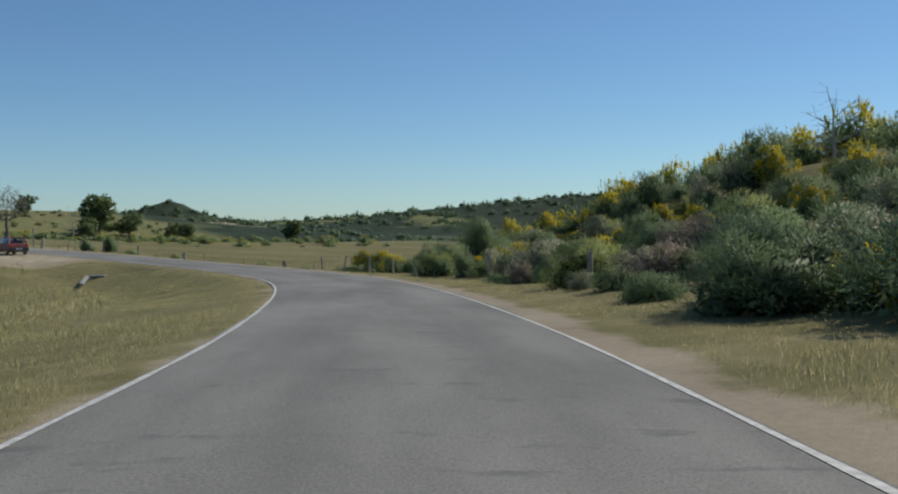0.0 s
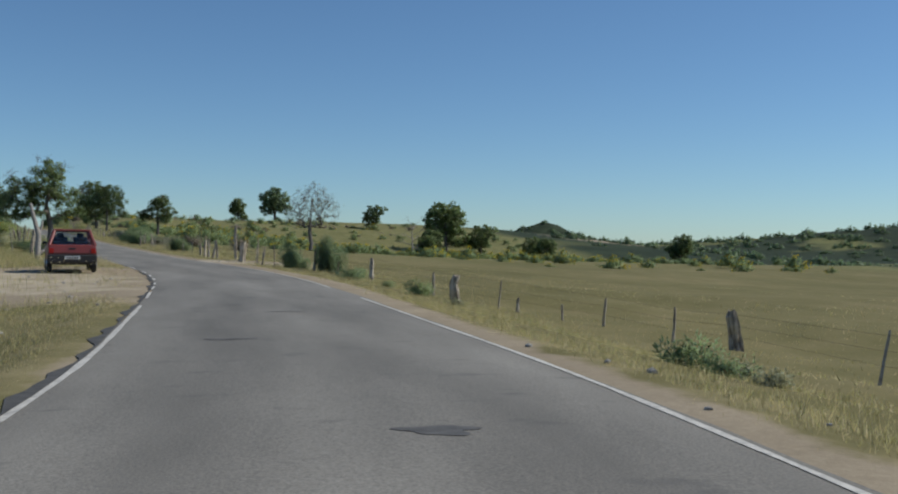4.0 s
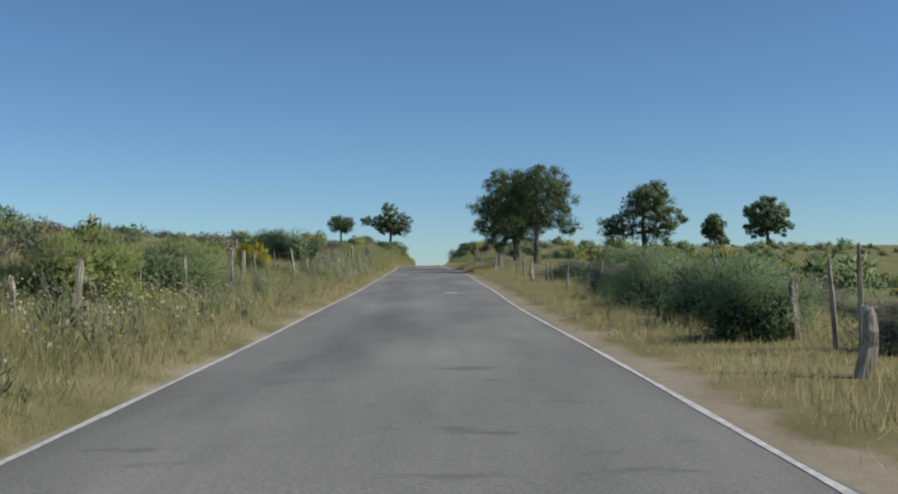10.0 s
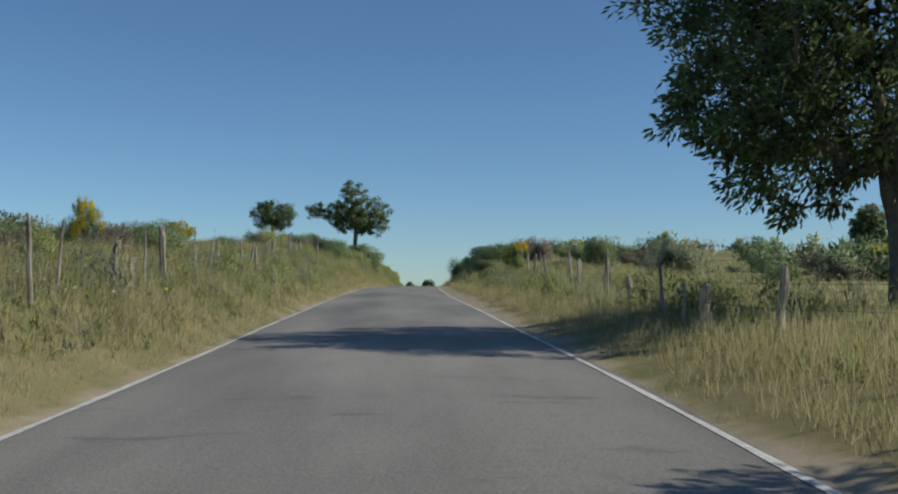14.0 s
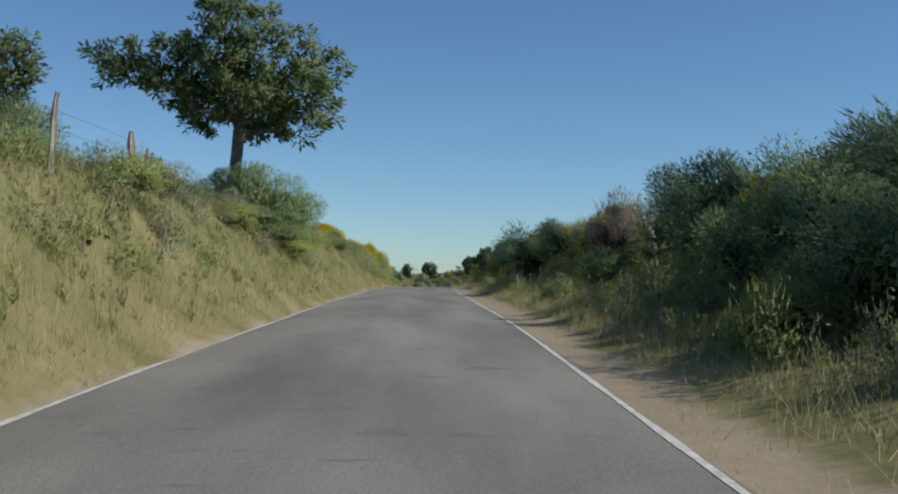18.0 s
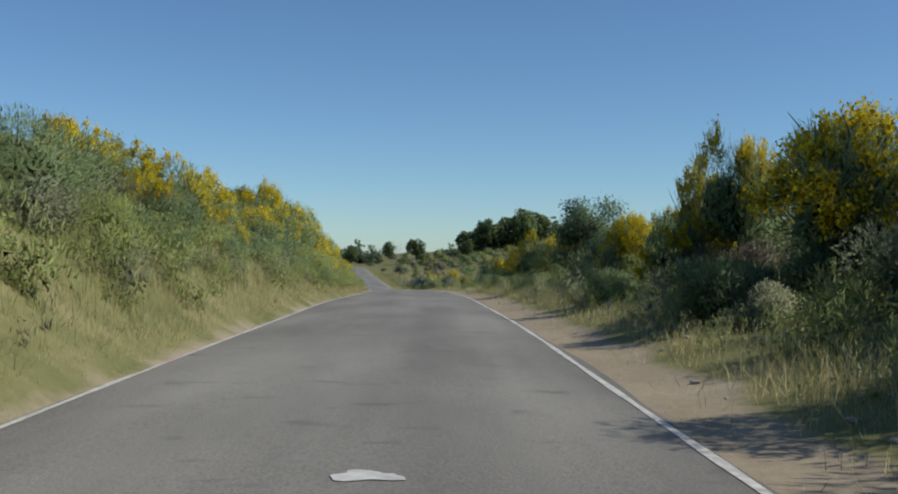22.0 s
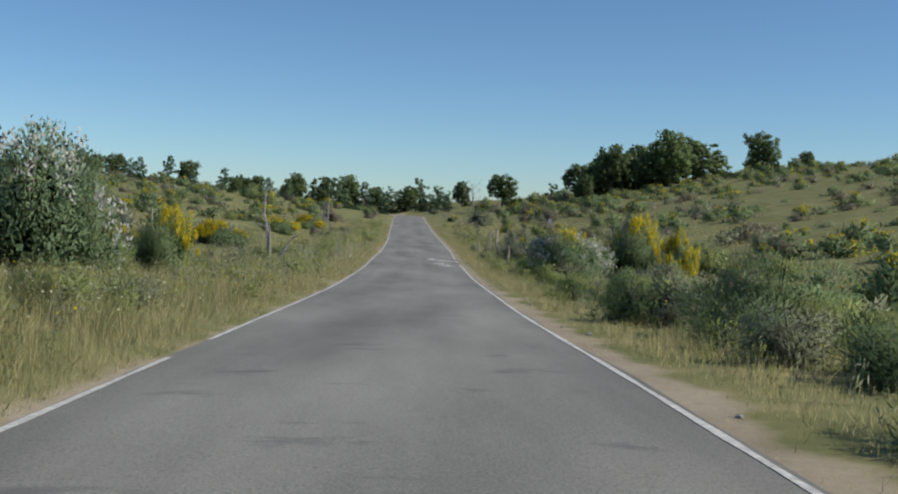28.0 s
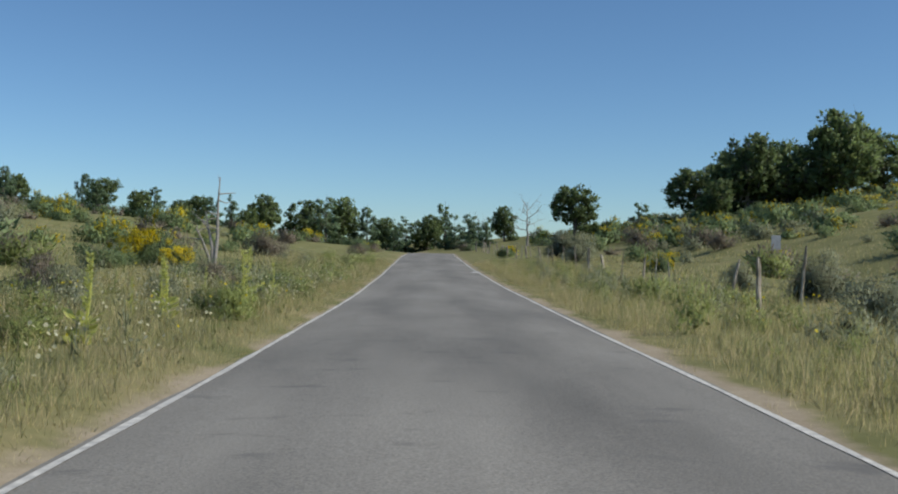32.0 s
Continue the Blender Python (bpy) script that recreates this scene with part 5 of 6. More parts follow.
for s_, d_, k_, t_ in ((538, 28.5, .75, 0), (540, 8, .6, 90), (560, 4.2, .8, 30), (552, -5, .9, 0), (545, -8.6, .95, 120), (545, -12, 1.0, 40), (532, -13.2, 1.0, 240), (556, -18, .9, 70), (560, 12, .8, 10), (570, -24, .9, 0), (570, 7, .9, 60), (540, -17, .9, 160), (536, -22, .85, 200), (575, -7, 1.0, 20), (566, 0, .95, 130), (572, 3, 1.0, 75), (568, -3.5, 1.0, 210), (556, 7, .75, 33)):
    if int(t_) % 3 == 0:
        put_tree("pine_tree", PINES[int(t_ + d_) % 3], s_, d_, "dark pine tree in the wood behind the crest", scale=k_ * 0.92, turn=t_, group="wood behind the crest")
    else:
        put_tree("oak_tree", MIDDLE[int(t_ + d_) % 3], s_, d_, "dark round tree in the wood behind the crest", scale=k_ * 0.92, turn=t_, group="wood behind the crest")
put_tree("oak_tree", MIDDLE[0], 516, 16.4, "round green oak tree beside a dead trunk", scale=.86)
put_tree("dead_tree", BARES[1], 520, 11.5, "bleached dead tree with bare branches", scale=.8)
put_tree("dead_tree", BARES[0], 560, 8, "bleached dead tree with bare branches on the crest", scale=.7, turn=70)
for s_, d_, k_ in ((528, -34.5, .72), (524, -30, .6), (497, -27, .45), (480, -44, .55), (500, -52, .75), (530, -42, .78), (529, -23, .62), (478, -52, .6), (540, -48, .9), (545, -60, .9), (538, -66, .8), (526, -58, .7), (552, -36, .9), (504, -20, .5), (513, -24, .6), (520, -27, .55), (516, -38, .65), (507, -45, .65), (519, -50, .75), (505, -60, .75), (516, -70, .8)):
    put_tree("oak_tree" if int(s_) % 3 else "pine_tree", MIDDLE[int(d_) % 3] if int(s_) % 3 else PINES[int(-d_) % 3], s_, d_, "small dark tree standing on the heath", scale=k_ * 0.8, turn=s_ * 7, group="trees on the heath")
put_tree("young_pine", recolour(grow_tree("t", 3.2, 3.0, 0.06, 0.07, 15000, 0.075, 341, flat=0.8, lumps=1.15, round_top=0.7), None, PINE_LEAF), 285.5, 6.6, "young bushy pine tree among the broom")
put_tree("young_pine", PINES[0], 246, 8.2, "small clipped-looking pine tree with a bare stem", scale=.26)
# hedge of trees beyond the meadow
for s_, d_, k_, t_ in ((160, 80.5, 1.45, 0), (168, 84, 1.0, 40), (158, 88, .85, 90), (152, 74, .75, 0), (146, 70, .6, 130), (150, 96, .7, 90), (190, 95, .9, 40), (205, 80, .8, 90), (142, 95, .7, 0), (120, 110, .8, 50), (60, -20, .68, 0), (70, -30, .7, 80)):
    put_tree("oak_tree", MIDDLE[int(t_ / 40) % 3], s_, d_, OAK, scale=k_, turn=t_)
put_tree("dead_tree", BARES[1], 145, 66.5, "pale dead tree beside green oaks", scale=1.0)
put_tree("dead_tree", BARES[1], -51, 21.3, "tall bare tree above the scrub", scale=.5)


# ---- grass and flowers ----
def grass():
    rng = np.random.default_rng(77)

    def blades(s, d, tall, wide, lean=0.35):
        n = len(s)
        p = spot(s, d)
        z = ground_z(p[:, 0], p[:, 1])
        a, b = rng.uniform(0, 6.28, n), rng.uniform(0, 6.28, n)
        h = tall * rng.uniform(0.55, 1.3, n)
        k = np.abs(rng.normal(0, lean, n)) * h
        base = np.stack([p[:, 0], p[:, 1], z - 0.02], 1)
        side = np.stack([np.cos(a), np.sin(a), np.zeros(n)], 1) * (wide * rng.uniform(0.7, 1.4, n) / 2)[:, None]
        tip = base + np.stack([np.cos(b) * k, np.sin(b) * k, h], 1)
        v = np.stack([base - side, base + side, tip], 1).reshape(-1, 3)
        return v, np.arange(n * 3).reshape(-1, 3)

    def field(n, s0, s1, d0, d1, sign, skew=1.0):
        s = rng.uniform(s0, s1, n)
        d = d0 + (d1 - d0) * rng.random(n) ** skew
        clump = rumple(s, d * 2.2, 4.0, 8) + rng.normal(0, 0.5, n)
        keep = clump > (-0.85 if sign < 0 else -0.6)
        lay = (((np.abs(s - 1) < 10) & (d < 9.5)) | ((np.abs(s - 20) < 4) & (d < 5.2))) & (sign < 0)
        gate = (np.abs(s - 22.5) < 3.2) & (d < 8) & (sign > 0)
        keep &= ~(lay & (rng.random(n) > 0.12)) & ~gate
        if sign > 0:
            bare = np.interp(s, [-90, -20, 0, 20, 60, 130, 160, 300, 330, 400], [3.3, 3.1, 3.6, 3.5, 3.1, 2.95, 3.3, 3.55, 3.2, 2.9])
            keep &= (d > bare) | (rng.random(n) < 0.12)
        return s[keep], d[keep] * sign

    green, straw = [], []
    for sign in (-1, 1):
        s, d = field(105000, -92, 470, HALF + 0.1, 8.5, sign, 1.6)
        s, d = np.repeat(s, 7) + rng.normal(0, 0.13, len(s) * 7), np.repeat(d, 7) + rng.normal(0, 0.12, len(d) * 7)
        d = sign * np.maximum(np.abs(d), HALF + 0.14)
        a = np.abs(d)
        tall = np.clip((a - HALF) * 0.42, 0.08, 0.42) * (0.8 + 0.4 * rumple(s, d, 11, 2)) * np.where(rng.random(len(s)) < 0.06, 1.6, 1.0)
        tall *= np.where(sign < 0, np.interp(s, [-90, -20, 20, 330, 380, 470], [.25, .3, .9, 1, 1, 1]), np.interp(s, [-90, -20, 20, 130, 330, 380, 470], [.28, .28, .5, .9, .6, .8, .8]))
        dry = rng.random(len(s)) < np.clip(np.where((s > 248) & (s < 345) & (sign < 0), 0.25, np.where((s > 225) & ((s > 248) | (sign > 0)) & (s < 350), 0.42, np.where((s > 195) & (s < 250), 0.45, 0.7))) - (a - 2.4) * 0.32, 0.14, 0.75) + 0.12 * rumple(s, d, 17, 6)
        for store, m in ((green, ~dry), (straw, dry)):
            store.append(blades(s[m], d[m], tall[m], 0.0035 + 0.006 * np.clip(a[m] / 8, 0, 1), 0.6))
        s, d = field(130000, -80, 470, 8.5, 34, sign, 1.5)
        tall = 0.28 * (0.9 + 0.4 * rumple(s, d, 14, 2)) * np.where((sign > 0) & (s < 100), 0.35, 1.0)
        dry = rng.random(len(s)) < 0.25 + 0.2 * rumple(s, d, 21, 6)
        for store, m in ((green, ~dry), (straw, dry)):
            store.append(blades(s[m], d[m], tall[m], 0.022, 0.7))
    for nm, lab, store, mat in (("tall_grass", "tall green roadside grass going to seed", green, GRASS), ("dry_grass", "straw-coloured dry roadside grass", straw, STRAW)):
        vs, fs, base = [], [], 0
        for v, f in store:
            vs.append(v)
            fs.append(f + base)
            base += len(v)
        tagged(new(nm, np_mesh(nm, np.vstack(vs), np.vstack(fs), mat, normals=np.tile((0.12, 0.0, 0.99), (base, 1)))), lab, "grass", kind="stuff")

    # daisies and other small flowers
    def flowers(nm, lab, zones, mat, size):
        c = []
        for n, s0, s1, d0, d1 in zones:
            s, d = rng.uniform(s0, s1, n), rng.uniform(d0, d1, n)
            keep = rumple(s * 1.4, d * 3, 5, 14) > -0.1
            p = spot(s[keep], d[keep])
            c.append(np.c_[p, ground_z(p[:, 0], p[:, 1]) + rng.uniform(0.26, 0.58, keep.sum())])
        c = np.vstack(c)
        n = len(c)
        a = np.linspace(0, 2 * np.pi, 6, endpoint=False)
        r = size * rng.uniform(0.6, 1.3, n)
        face = rng.normal(size=(n, 3)) + (0.3, 0, 0.6)  # heads nod every way, most towards the light
        face /= np.linalg.norm(face, axis=1)[:, None]
        u = np.cross(face, rng.normal(size=(n, 3)))
        u /= np.linalg.norm(u, axis=1)[:, None]
        w = np.cross(face, u)
        v = c[:, None] + (u[:, None] * np.cos(a)[None, :, None] + w[:, None] * np.sin(a)[None, :, None]) * r[:, None, None]
        k = np.arange(n)[:, None] * 6
        f = np.stack([k + [[0, 1, 2]], k + [[0, 2, 3]], k + [[0, 3, 4]], k + [[0, 4, 5]]], 1).reshape(-1, 3)
        tagged(new(nm, np_mesh(nm, v.reshape(-1, 3), f, mat)), lab, "flowers", kind="stuff")
    flowers("daisies", "small pale daisies in the long grass", [(5200, 40, 72, -7, -2.9), (500, 85, 140, -6, -2.8), (260, 250, 330, -6, -2.8), (5200, 372, 436, -6.5, -2.7), (900, 345, 372, -6.5, -2.7), (160, 120, 330, 4, 8), (160, 2, 8, -6, -4)],
            foliage("daisy_petals", (0.55, 0.5, 0.26), (0.82, 0.78, 0.55)), 0.017)
    flowers("hawkweed", "small yellow flowers in the verge", [(900, 300, 430, -7, -3), (500, 36, 140, -7, -3), (500, 330, 430, 4, 9)], BLOSSOM, 0.02)


grass()


# ---- fences ----
def post_shape(seed, tall, r):
    """A split, weathered post: uneven octagon, notched and slanting top."""
    rng = np.random.default_rng(seed)
    bm = bmesh.new()
    rings = []
    a = np.linspace(0, 2 * np.pi, 8, endpoint=False)
    wob = rng.uniform(0.75, 1.15, 8)
    jag = rng.uniform(-0.09, 0.05, 8)
    drift = np.zeros(2)
    for z, k in ((-0.25, 1.1), (0.02, 1.15), (tall * 0.2, 1.0), (tall * 0.42, 0.93), (tall * 0.64, 0.98), (tall * 0.84, 0.86), (tall, 0.6)):
        drift = drift + rng.normal(0, r * 0.16, 2)
        swell = wob * k * rng.uniform(0.86, 1.14, 8)
        rings.append([bm.verts.new((math.cos(t) * r * w + drift[0], math.sin(t) * r * w + drift[1], z + (j * min(1.0, r * 14) if z > tall * 0.9 else 0))) for t, w, j in zip(a, swell, jag)])
    for lo, hi in zip(rings, rings[1:]):
        for i in range(8):
            bm.faces.new((lo[i], lo[(i + 1) % 8], hi[(i + 1) % 8], hi[i]))
    bm.faces.new(rings[-1])
    me = bpy.data.meshes.new("post")
    bm.to_mesh(me)
    bm.free()
    me.materials.append(POST_WOOD)
    return me


POSTS = [post_shape(k, 1.0, 0.055 + 0.012 * k) for k in range(4)]
STAKES = [post_shape(20 + k, 1.05, 0.024) for k in range(3)]
for me in STAKES[:1]:
    me.materials[0] = DEAD_WOOD


def fence(label, seed, posts, runs=()):
    """Posts at their stations: station, offset, thickness, height. Runs (from, to, offset from, offset to, gap) go on with like posts; three wires join them."""
    rng = np.random.default_rng(seed)
    rows = list(posts)
    for s0, s1, d0, d1, gap in runs:
        s = s0
        while s < s1:
            thin = rng.random() < 0.5
            rows.append((s, d0 + (d1 - d0) * (s - s0) / (s1 - s0) + rng.normal(0, 0.1), 0.05 if thin else rng.uniform(0.09, 0.16), rng.uniform(0.8, 1.2)))
            s += gap * (rng.uniform(0.4, 1.0) if thin else rng.uniform(0.7, 1.2))
    rows.sort()
    x, y = (float(v) for v in spot(*rows[0][:2]))
    thing = tagged(new("fence"), label, "fence")
    thing.matrix_world = pose(x, y, drop(x, y))
    back = thing.matrix_world.inverted()
    line = []
    for s, d, thick, tall in rows:
        x, y = (float(v) for v in spot(s, d))
        z = drop(x, y)
        thin = thick < 0.065
        shape, wide = (STAKES[rng.integers(0, 3)], 0.048) if thin else (POSTS[rng.integers(0, 4)], 0.146)
        o = part("stake" if thin else "post", shape, None, thing, "thick split weathered post" if thick > 0.13 else "")
        o.matrix_local = back @ pose(x, y, z, rng.normal(0, 5), rng.normal(0, 5), rng.uniform(0, 360)) @ Matrix.Diagonal((thick / wide, thick / wide, tall, 1))
        line.append((x, y, z))
    line = np.array(line)
    for h in (0.35, 0.62, 0.9):
        v, f = tubes([(line + (0, 0, h) - np.array(thing.matrix_world.translation), [0.0028] * len(line))], 3)
        part("wire", np_mesh("wire", v, f, WIRE), None, thing, "thin rusty wire")


fence("wire fence on leaning weathered posts along the low meadow", 1,
      [(-64, 5.7, .18, .95), (-54.3, 5.2, .13, .95), (-50.5, 6.2, .22, .95), (-44.5, 4.8, .12, .85), (-40.5, 4.9, .13, .9), (-35.8, 5.2, .14, .92), (-31.2, 5.5, .12, .92), (-28, 5.5, .13, .95),
       (-25.7, 8.6, .06, 1.2), (-16.5, 10.5, .06, .95), (-9.2, 11.9, .36, 1.05), (-7.1, 11.3, .13, .95), (-3.9, 10.7, .08, .85), (-3.3, 9.6, .08, .5), (-2.2, 8.6, .15, .45), (-1.5, 8.2, .06, .9),
       (.5, 7.4, .32, .9), (1.2, 6.9, .09, .85), (7.6, 6.6, .2, .95), (8.4, 5.4, .05, .6), (12.5, 5.6, .2, 1.0)])
fence("wire fence on thick weathered posts along the dry field", 2,
      [(16.5, 4.8, .055, 1.0), (17.4, 4.4, .09, .98), (20.5, 5.0, .06, 1.4), (21.8, 5.6, .05, .9), (23.1, 5.6, .05, .85), (24.7, 5.2, .4, 1.14), (27.2, 5.4, .16, 2.1), (27.8, 4.5, .13, 1.1), (28.7, 4.4, .18, 1.12),
       (30.2, 4.5, .05, 1.05), (30.7, 4.5, .14, 1.12), (31.7, 4.5, .2, 1.15), (32.8, 4.7, .06, .88), (35.7, 4.9, .13, .82), (36, 5.0, .04, 1.25), (40.1, 5.2, .06, .9), (44, 5.2, .05, .85)],
      ())
fence("wire fence on uneven old posts beside the hawthorn", 7,
      [(47.2, 4.6, .07, 1.0), (49, 4.7, .065, .85), (51.3, 4.9, .09, .95), (52.5, 4.9, .07, .58), (54.1, 4.7, .08, .96), (56, 4.8, .13, 1.22), (58, 4.9, .12, .8), (61.7, 4.5, .17, .72), (61.9, 4.55, .06, 1.28), (64.6, 5.4, .08, 1.2),
       (92.8, 4.3, .17, .72), (93, 4.3, .05, 1.0), (95.7, 4.7, .045, .6), (97.6, 4.7, .17, .62), (111.9, 4.2, .16, .8), (114.7, 4.2, .15, .62), (124.1, 5.6, .16, .65), (128, 4.3, .1, .85), (130.3, 4.2, .14, .6)], [(66, 92, 5.4, 4.6, 3.8), (99, 111, 4.6, 4.3, 3.4), (116, 123, 4.6, 5.2, 2.8)])
fence("wire fence on the road bank among the broom", 3, [(131.6, 4.3, .055, .55), (132, 4.1, .06, .95), (136.4, 4.6, .12, .58), (151.5, 6, .1, 1.0), (157.8, 6.2, .12, 1.05), (215.5, 7.3, .16, 1.2), (225, 8.2, .1, 1.1)],
      [(138, 150, 4.8, 5.8, 3.4), (160, 212, 6.4, 7.6, 5.5), (228, 300, 8.2, 8.4, 5.5)])
fence("wire fence on pale old posts along the grassy verge", 4,
      [(23.1, -4.6, .05, 1.42), (23.8, -5.8, .19, 1.1), (24.1, -4.6, .05, .8), (28.5, -6.5, .055, 1.5), (28.9, -5.4, .26, 1.36), (37.4, -5.0, .15, .82), (37.6, -5.8, .09, 1.5), (41.2, -6.0, .16, 1.15), (43.7, -5.5, .1, 1.5),
       (47.0, -6.2, .06, 1.3), (48.2, -5.7, .17, .68), (49.4, -5.2, .1, 1.33), (50.6, -5.8, .12, 1.5), (54.1, -5.9, .1, .95), (55.7, -5.6, .14, .95), (58.8, -5.3, .1, 1.2), (59.7, -5.6, .09, 1.36), (65.1, -6, .06, 1.05), (66.4, -5.8, .14, .65)], [(69, 92, -5.8, -5.2, 3.5)])
fence("wire fence on pale old posts in the tall weeds", 8,
      [(94.2, -5, .12, .7), (103, -4.9, .1, 1.0), (107.2, -5.0, .11, .85), (110.6, -6, .11, .95), (113.9, -5.6, .07, .9), (114.9, -4.6, .13, 1.22), (116.1, -5.6, .07, .9), (121.6, -5.4, .14, .82), (124.3, -5.2, .1, .9), (126.4, -5.4, .15, 1.3),
       (127.4, -4.9, .15, .85), (129.6, -4.3, .06, 1.1), (131.8, -4.7, .07, 1.05), (134.2, -4.6, .15, .82), (136, -4.7, .12, .55), (149.9, -4.4, .1, .95)], [(96, 102, -5.1, -4.9, 3.0), (137, 149, -4.7, -4.6, 3.2)])
fence("wire fence on weathered posts on top of the bank", 5, [(178.9, -6.2, .16, .75), (183.5, -5.6, .19, 1.08), (197.2, -5.3, .15, 1.05), (200.6, -4.9, .1, 1.15), (206, -5.3, .18, 1.1), (211, -6.5, .11, 1.0), (239, -6.8, .14, 1.0), (251, -6.9, .15, 1.0)],
      [(152, 177, -4.8, -6.2, 4.5), (186, 195, -5.9, -6.1, 5), (213, 236, -6.5, -6.8, 5.5)])
fence("wire fence on wooden posts along the heath", 6, [(408, 4.3, .12, 1.15), (415.3, 6, .22, 1.6), (412.8, 8.2, .11, 1.35), (423.6, 6.2, .12, 1.2), (427.9, 8.7, .11, 1.4), (432.1, 8.3, .09, 1.05)], [(396, 407, 4.9, 4.6, 3.6), (436, 520, 7.5, 5, 3.8)])


# ---- marks on the road ----
def smear(name, label, s0, d0, length, width, mat, seed, lift=0.006):
    """A flat irregular patch lying on the tarmac."""
    rng = np.random.default_rng(seed)
    a = np.linspace(0, 2 * np.pi, 22, endpoint=False)
    r = 1 + 0.22 * np.sin(a * 3 + rng.uniform(0, 6)) + 0.14 * np.sin(a * 5 + rng.uniform(0, 6)) + rng.normal(0, 0.06, 22)
    s, d = s0 + np.sin(a) * r * length / 2, d0 + np.cos(a) * r * width / 2
    p, rt = road_at(s)
    z = p[:, 2] + 0.03 * (1 - (d / 2.2) ** 2) + lift
    v = np.c_[p[:, :2] + rt * d[:, None], z]
    q, qr = road_at(s0)
    v = np.vstack([v, (*(q[:2] + qr * d0), q[2] + 0.03 * (1 - (d0 / 2.2) ** 2) + lift)])
    f = [(i, (i + 1) % 22, 22) for i in range(22)]
    ob = part(name, np_mesh(name, v, f, mat), None, road, label)
    return ob


MORTAR = plain("white_spill", (0.66, 0.65, 0.61), 0.8, wear=(0.4, 0.39, 0.36), scale=5)
# tar marks on the road, and the painted shade of the culvert mouth
TAR_AND_SHADE = plain("old_tar_and_pipe_shade", (0.13, 0.127, 0.12), 0.85, wear=(0.06, 0.058, 0.055), scale=8)
for k, (s_, d_, l_, w_) in enumerate(((93.8 * .9, .95, .5, .72), (94.6 * .9, .9, .35, .3))):
    smear("paint_smear", "flaking white paint smear", s_, d_, l_, w_, MORTAR, 400 + k)
smear("paint_spot", "round white paint spot", 255.3, .25, .25, .4, MORTAR, 410)
for k, (s_, d_, l_, w_) in enumerate(((398.5, 0.95, 1.5, .45), (398.0, 1.35, .5, .5), (397.1, 1.75, .8, .8), (396.8, 2.15, .5, .5), (393.4, 1.35, .9, .6), (392.4, 1.75, .4, .4), (391.2, 1.6, .7, .8), (455, 2.25, 1.6, .5))):
    smear("cement_patch", "spilled pale cement patch on the tarmac", s_, d_, l_, w_, MORTAR, 420 + k)
MARKS = [(-25.6, 0.5, 0.5, 0.7), (-19, -0.9, 0.25, 0.9), (-14, 0.2, 0.2, 1), (-12, -0.6, 0.2, 0.5), (-9.5, -0.2, 0.25, 0.5), (-9, 1.4, 0.25, 0.5),
          (-5, -1.2, 0.25, 0.9), (-4, 0.8, 0.2, 0.4), (11.5, 1.3, 0.4, 0.3), (13.2, 1.5, 0.4, 0.3), (16.5, 1.3, 0.5, 0.25), (-45, 0.1, 0.4, 0.8),
          (-42.3, -0.3, 0.25, 0.5)]
MARKS += [(-62, 0.6, 0.5, 0.9), (-40.5, -0.6, 0.15, 0.2), (-40.8, 0.9, 0.12, 0.35), (212, -0.8, 0.2, 0.35), (213, -0.5, 0.2, 0.3), (238, 0.9, 0.3, 0.3),
          (237, 0.5, 0.2, 0.25), (239, -1.2, 0.15, 0.5), (268, -0.7, 0.12, 0.9), (270, -0.9, 0.15, 0.5), (374, 1, 0.4, 0.3), (398.9, 2.1, 0.5, 0.9)]
for k, (s_, d_, l_, w_) in enumerate(MARKS):
    smear("tar_mark", "dark crack or tar mark", s_, d_, l_ * .7, w_ * .7, TAR_AND_SHADE, 440 + k, 0.004)


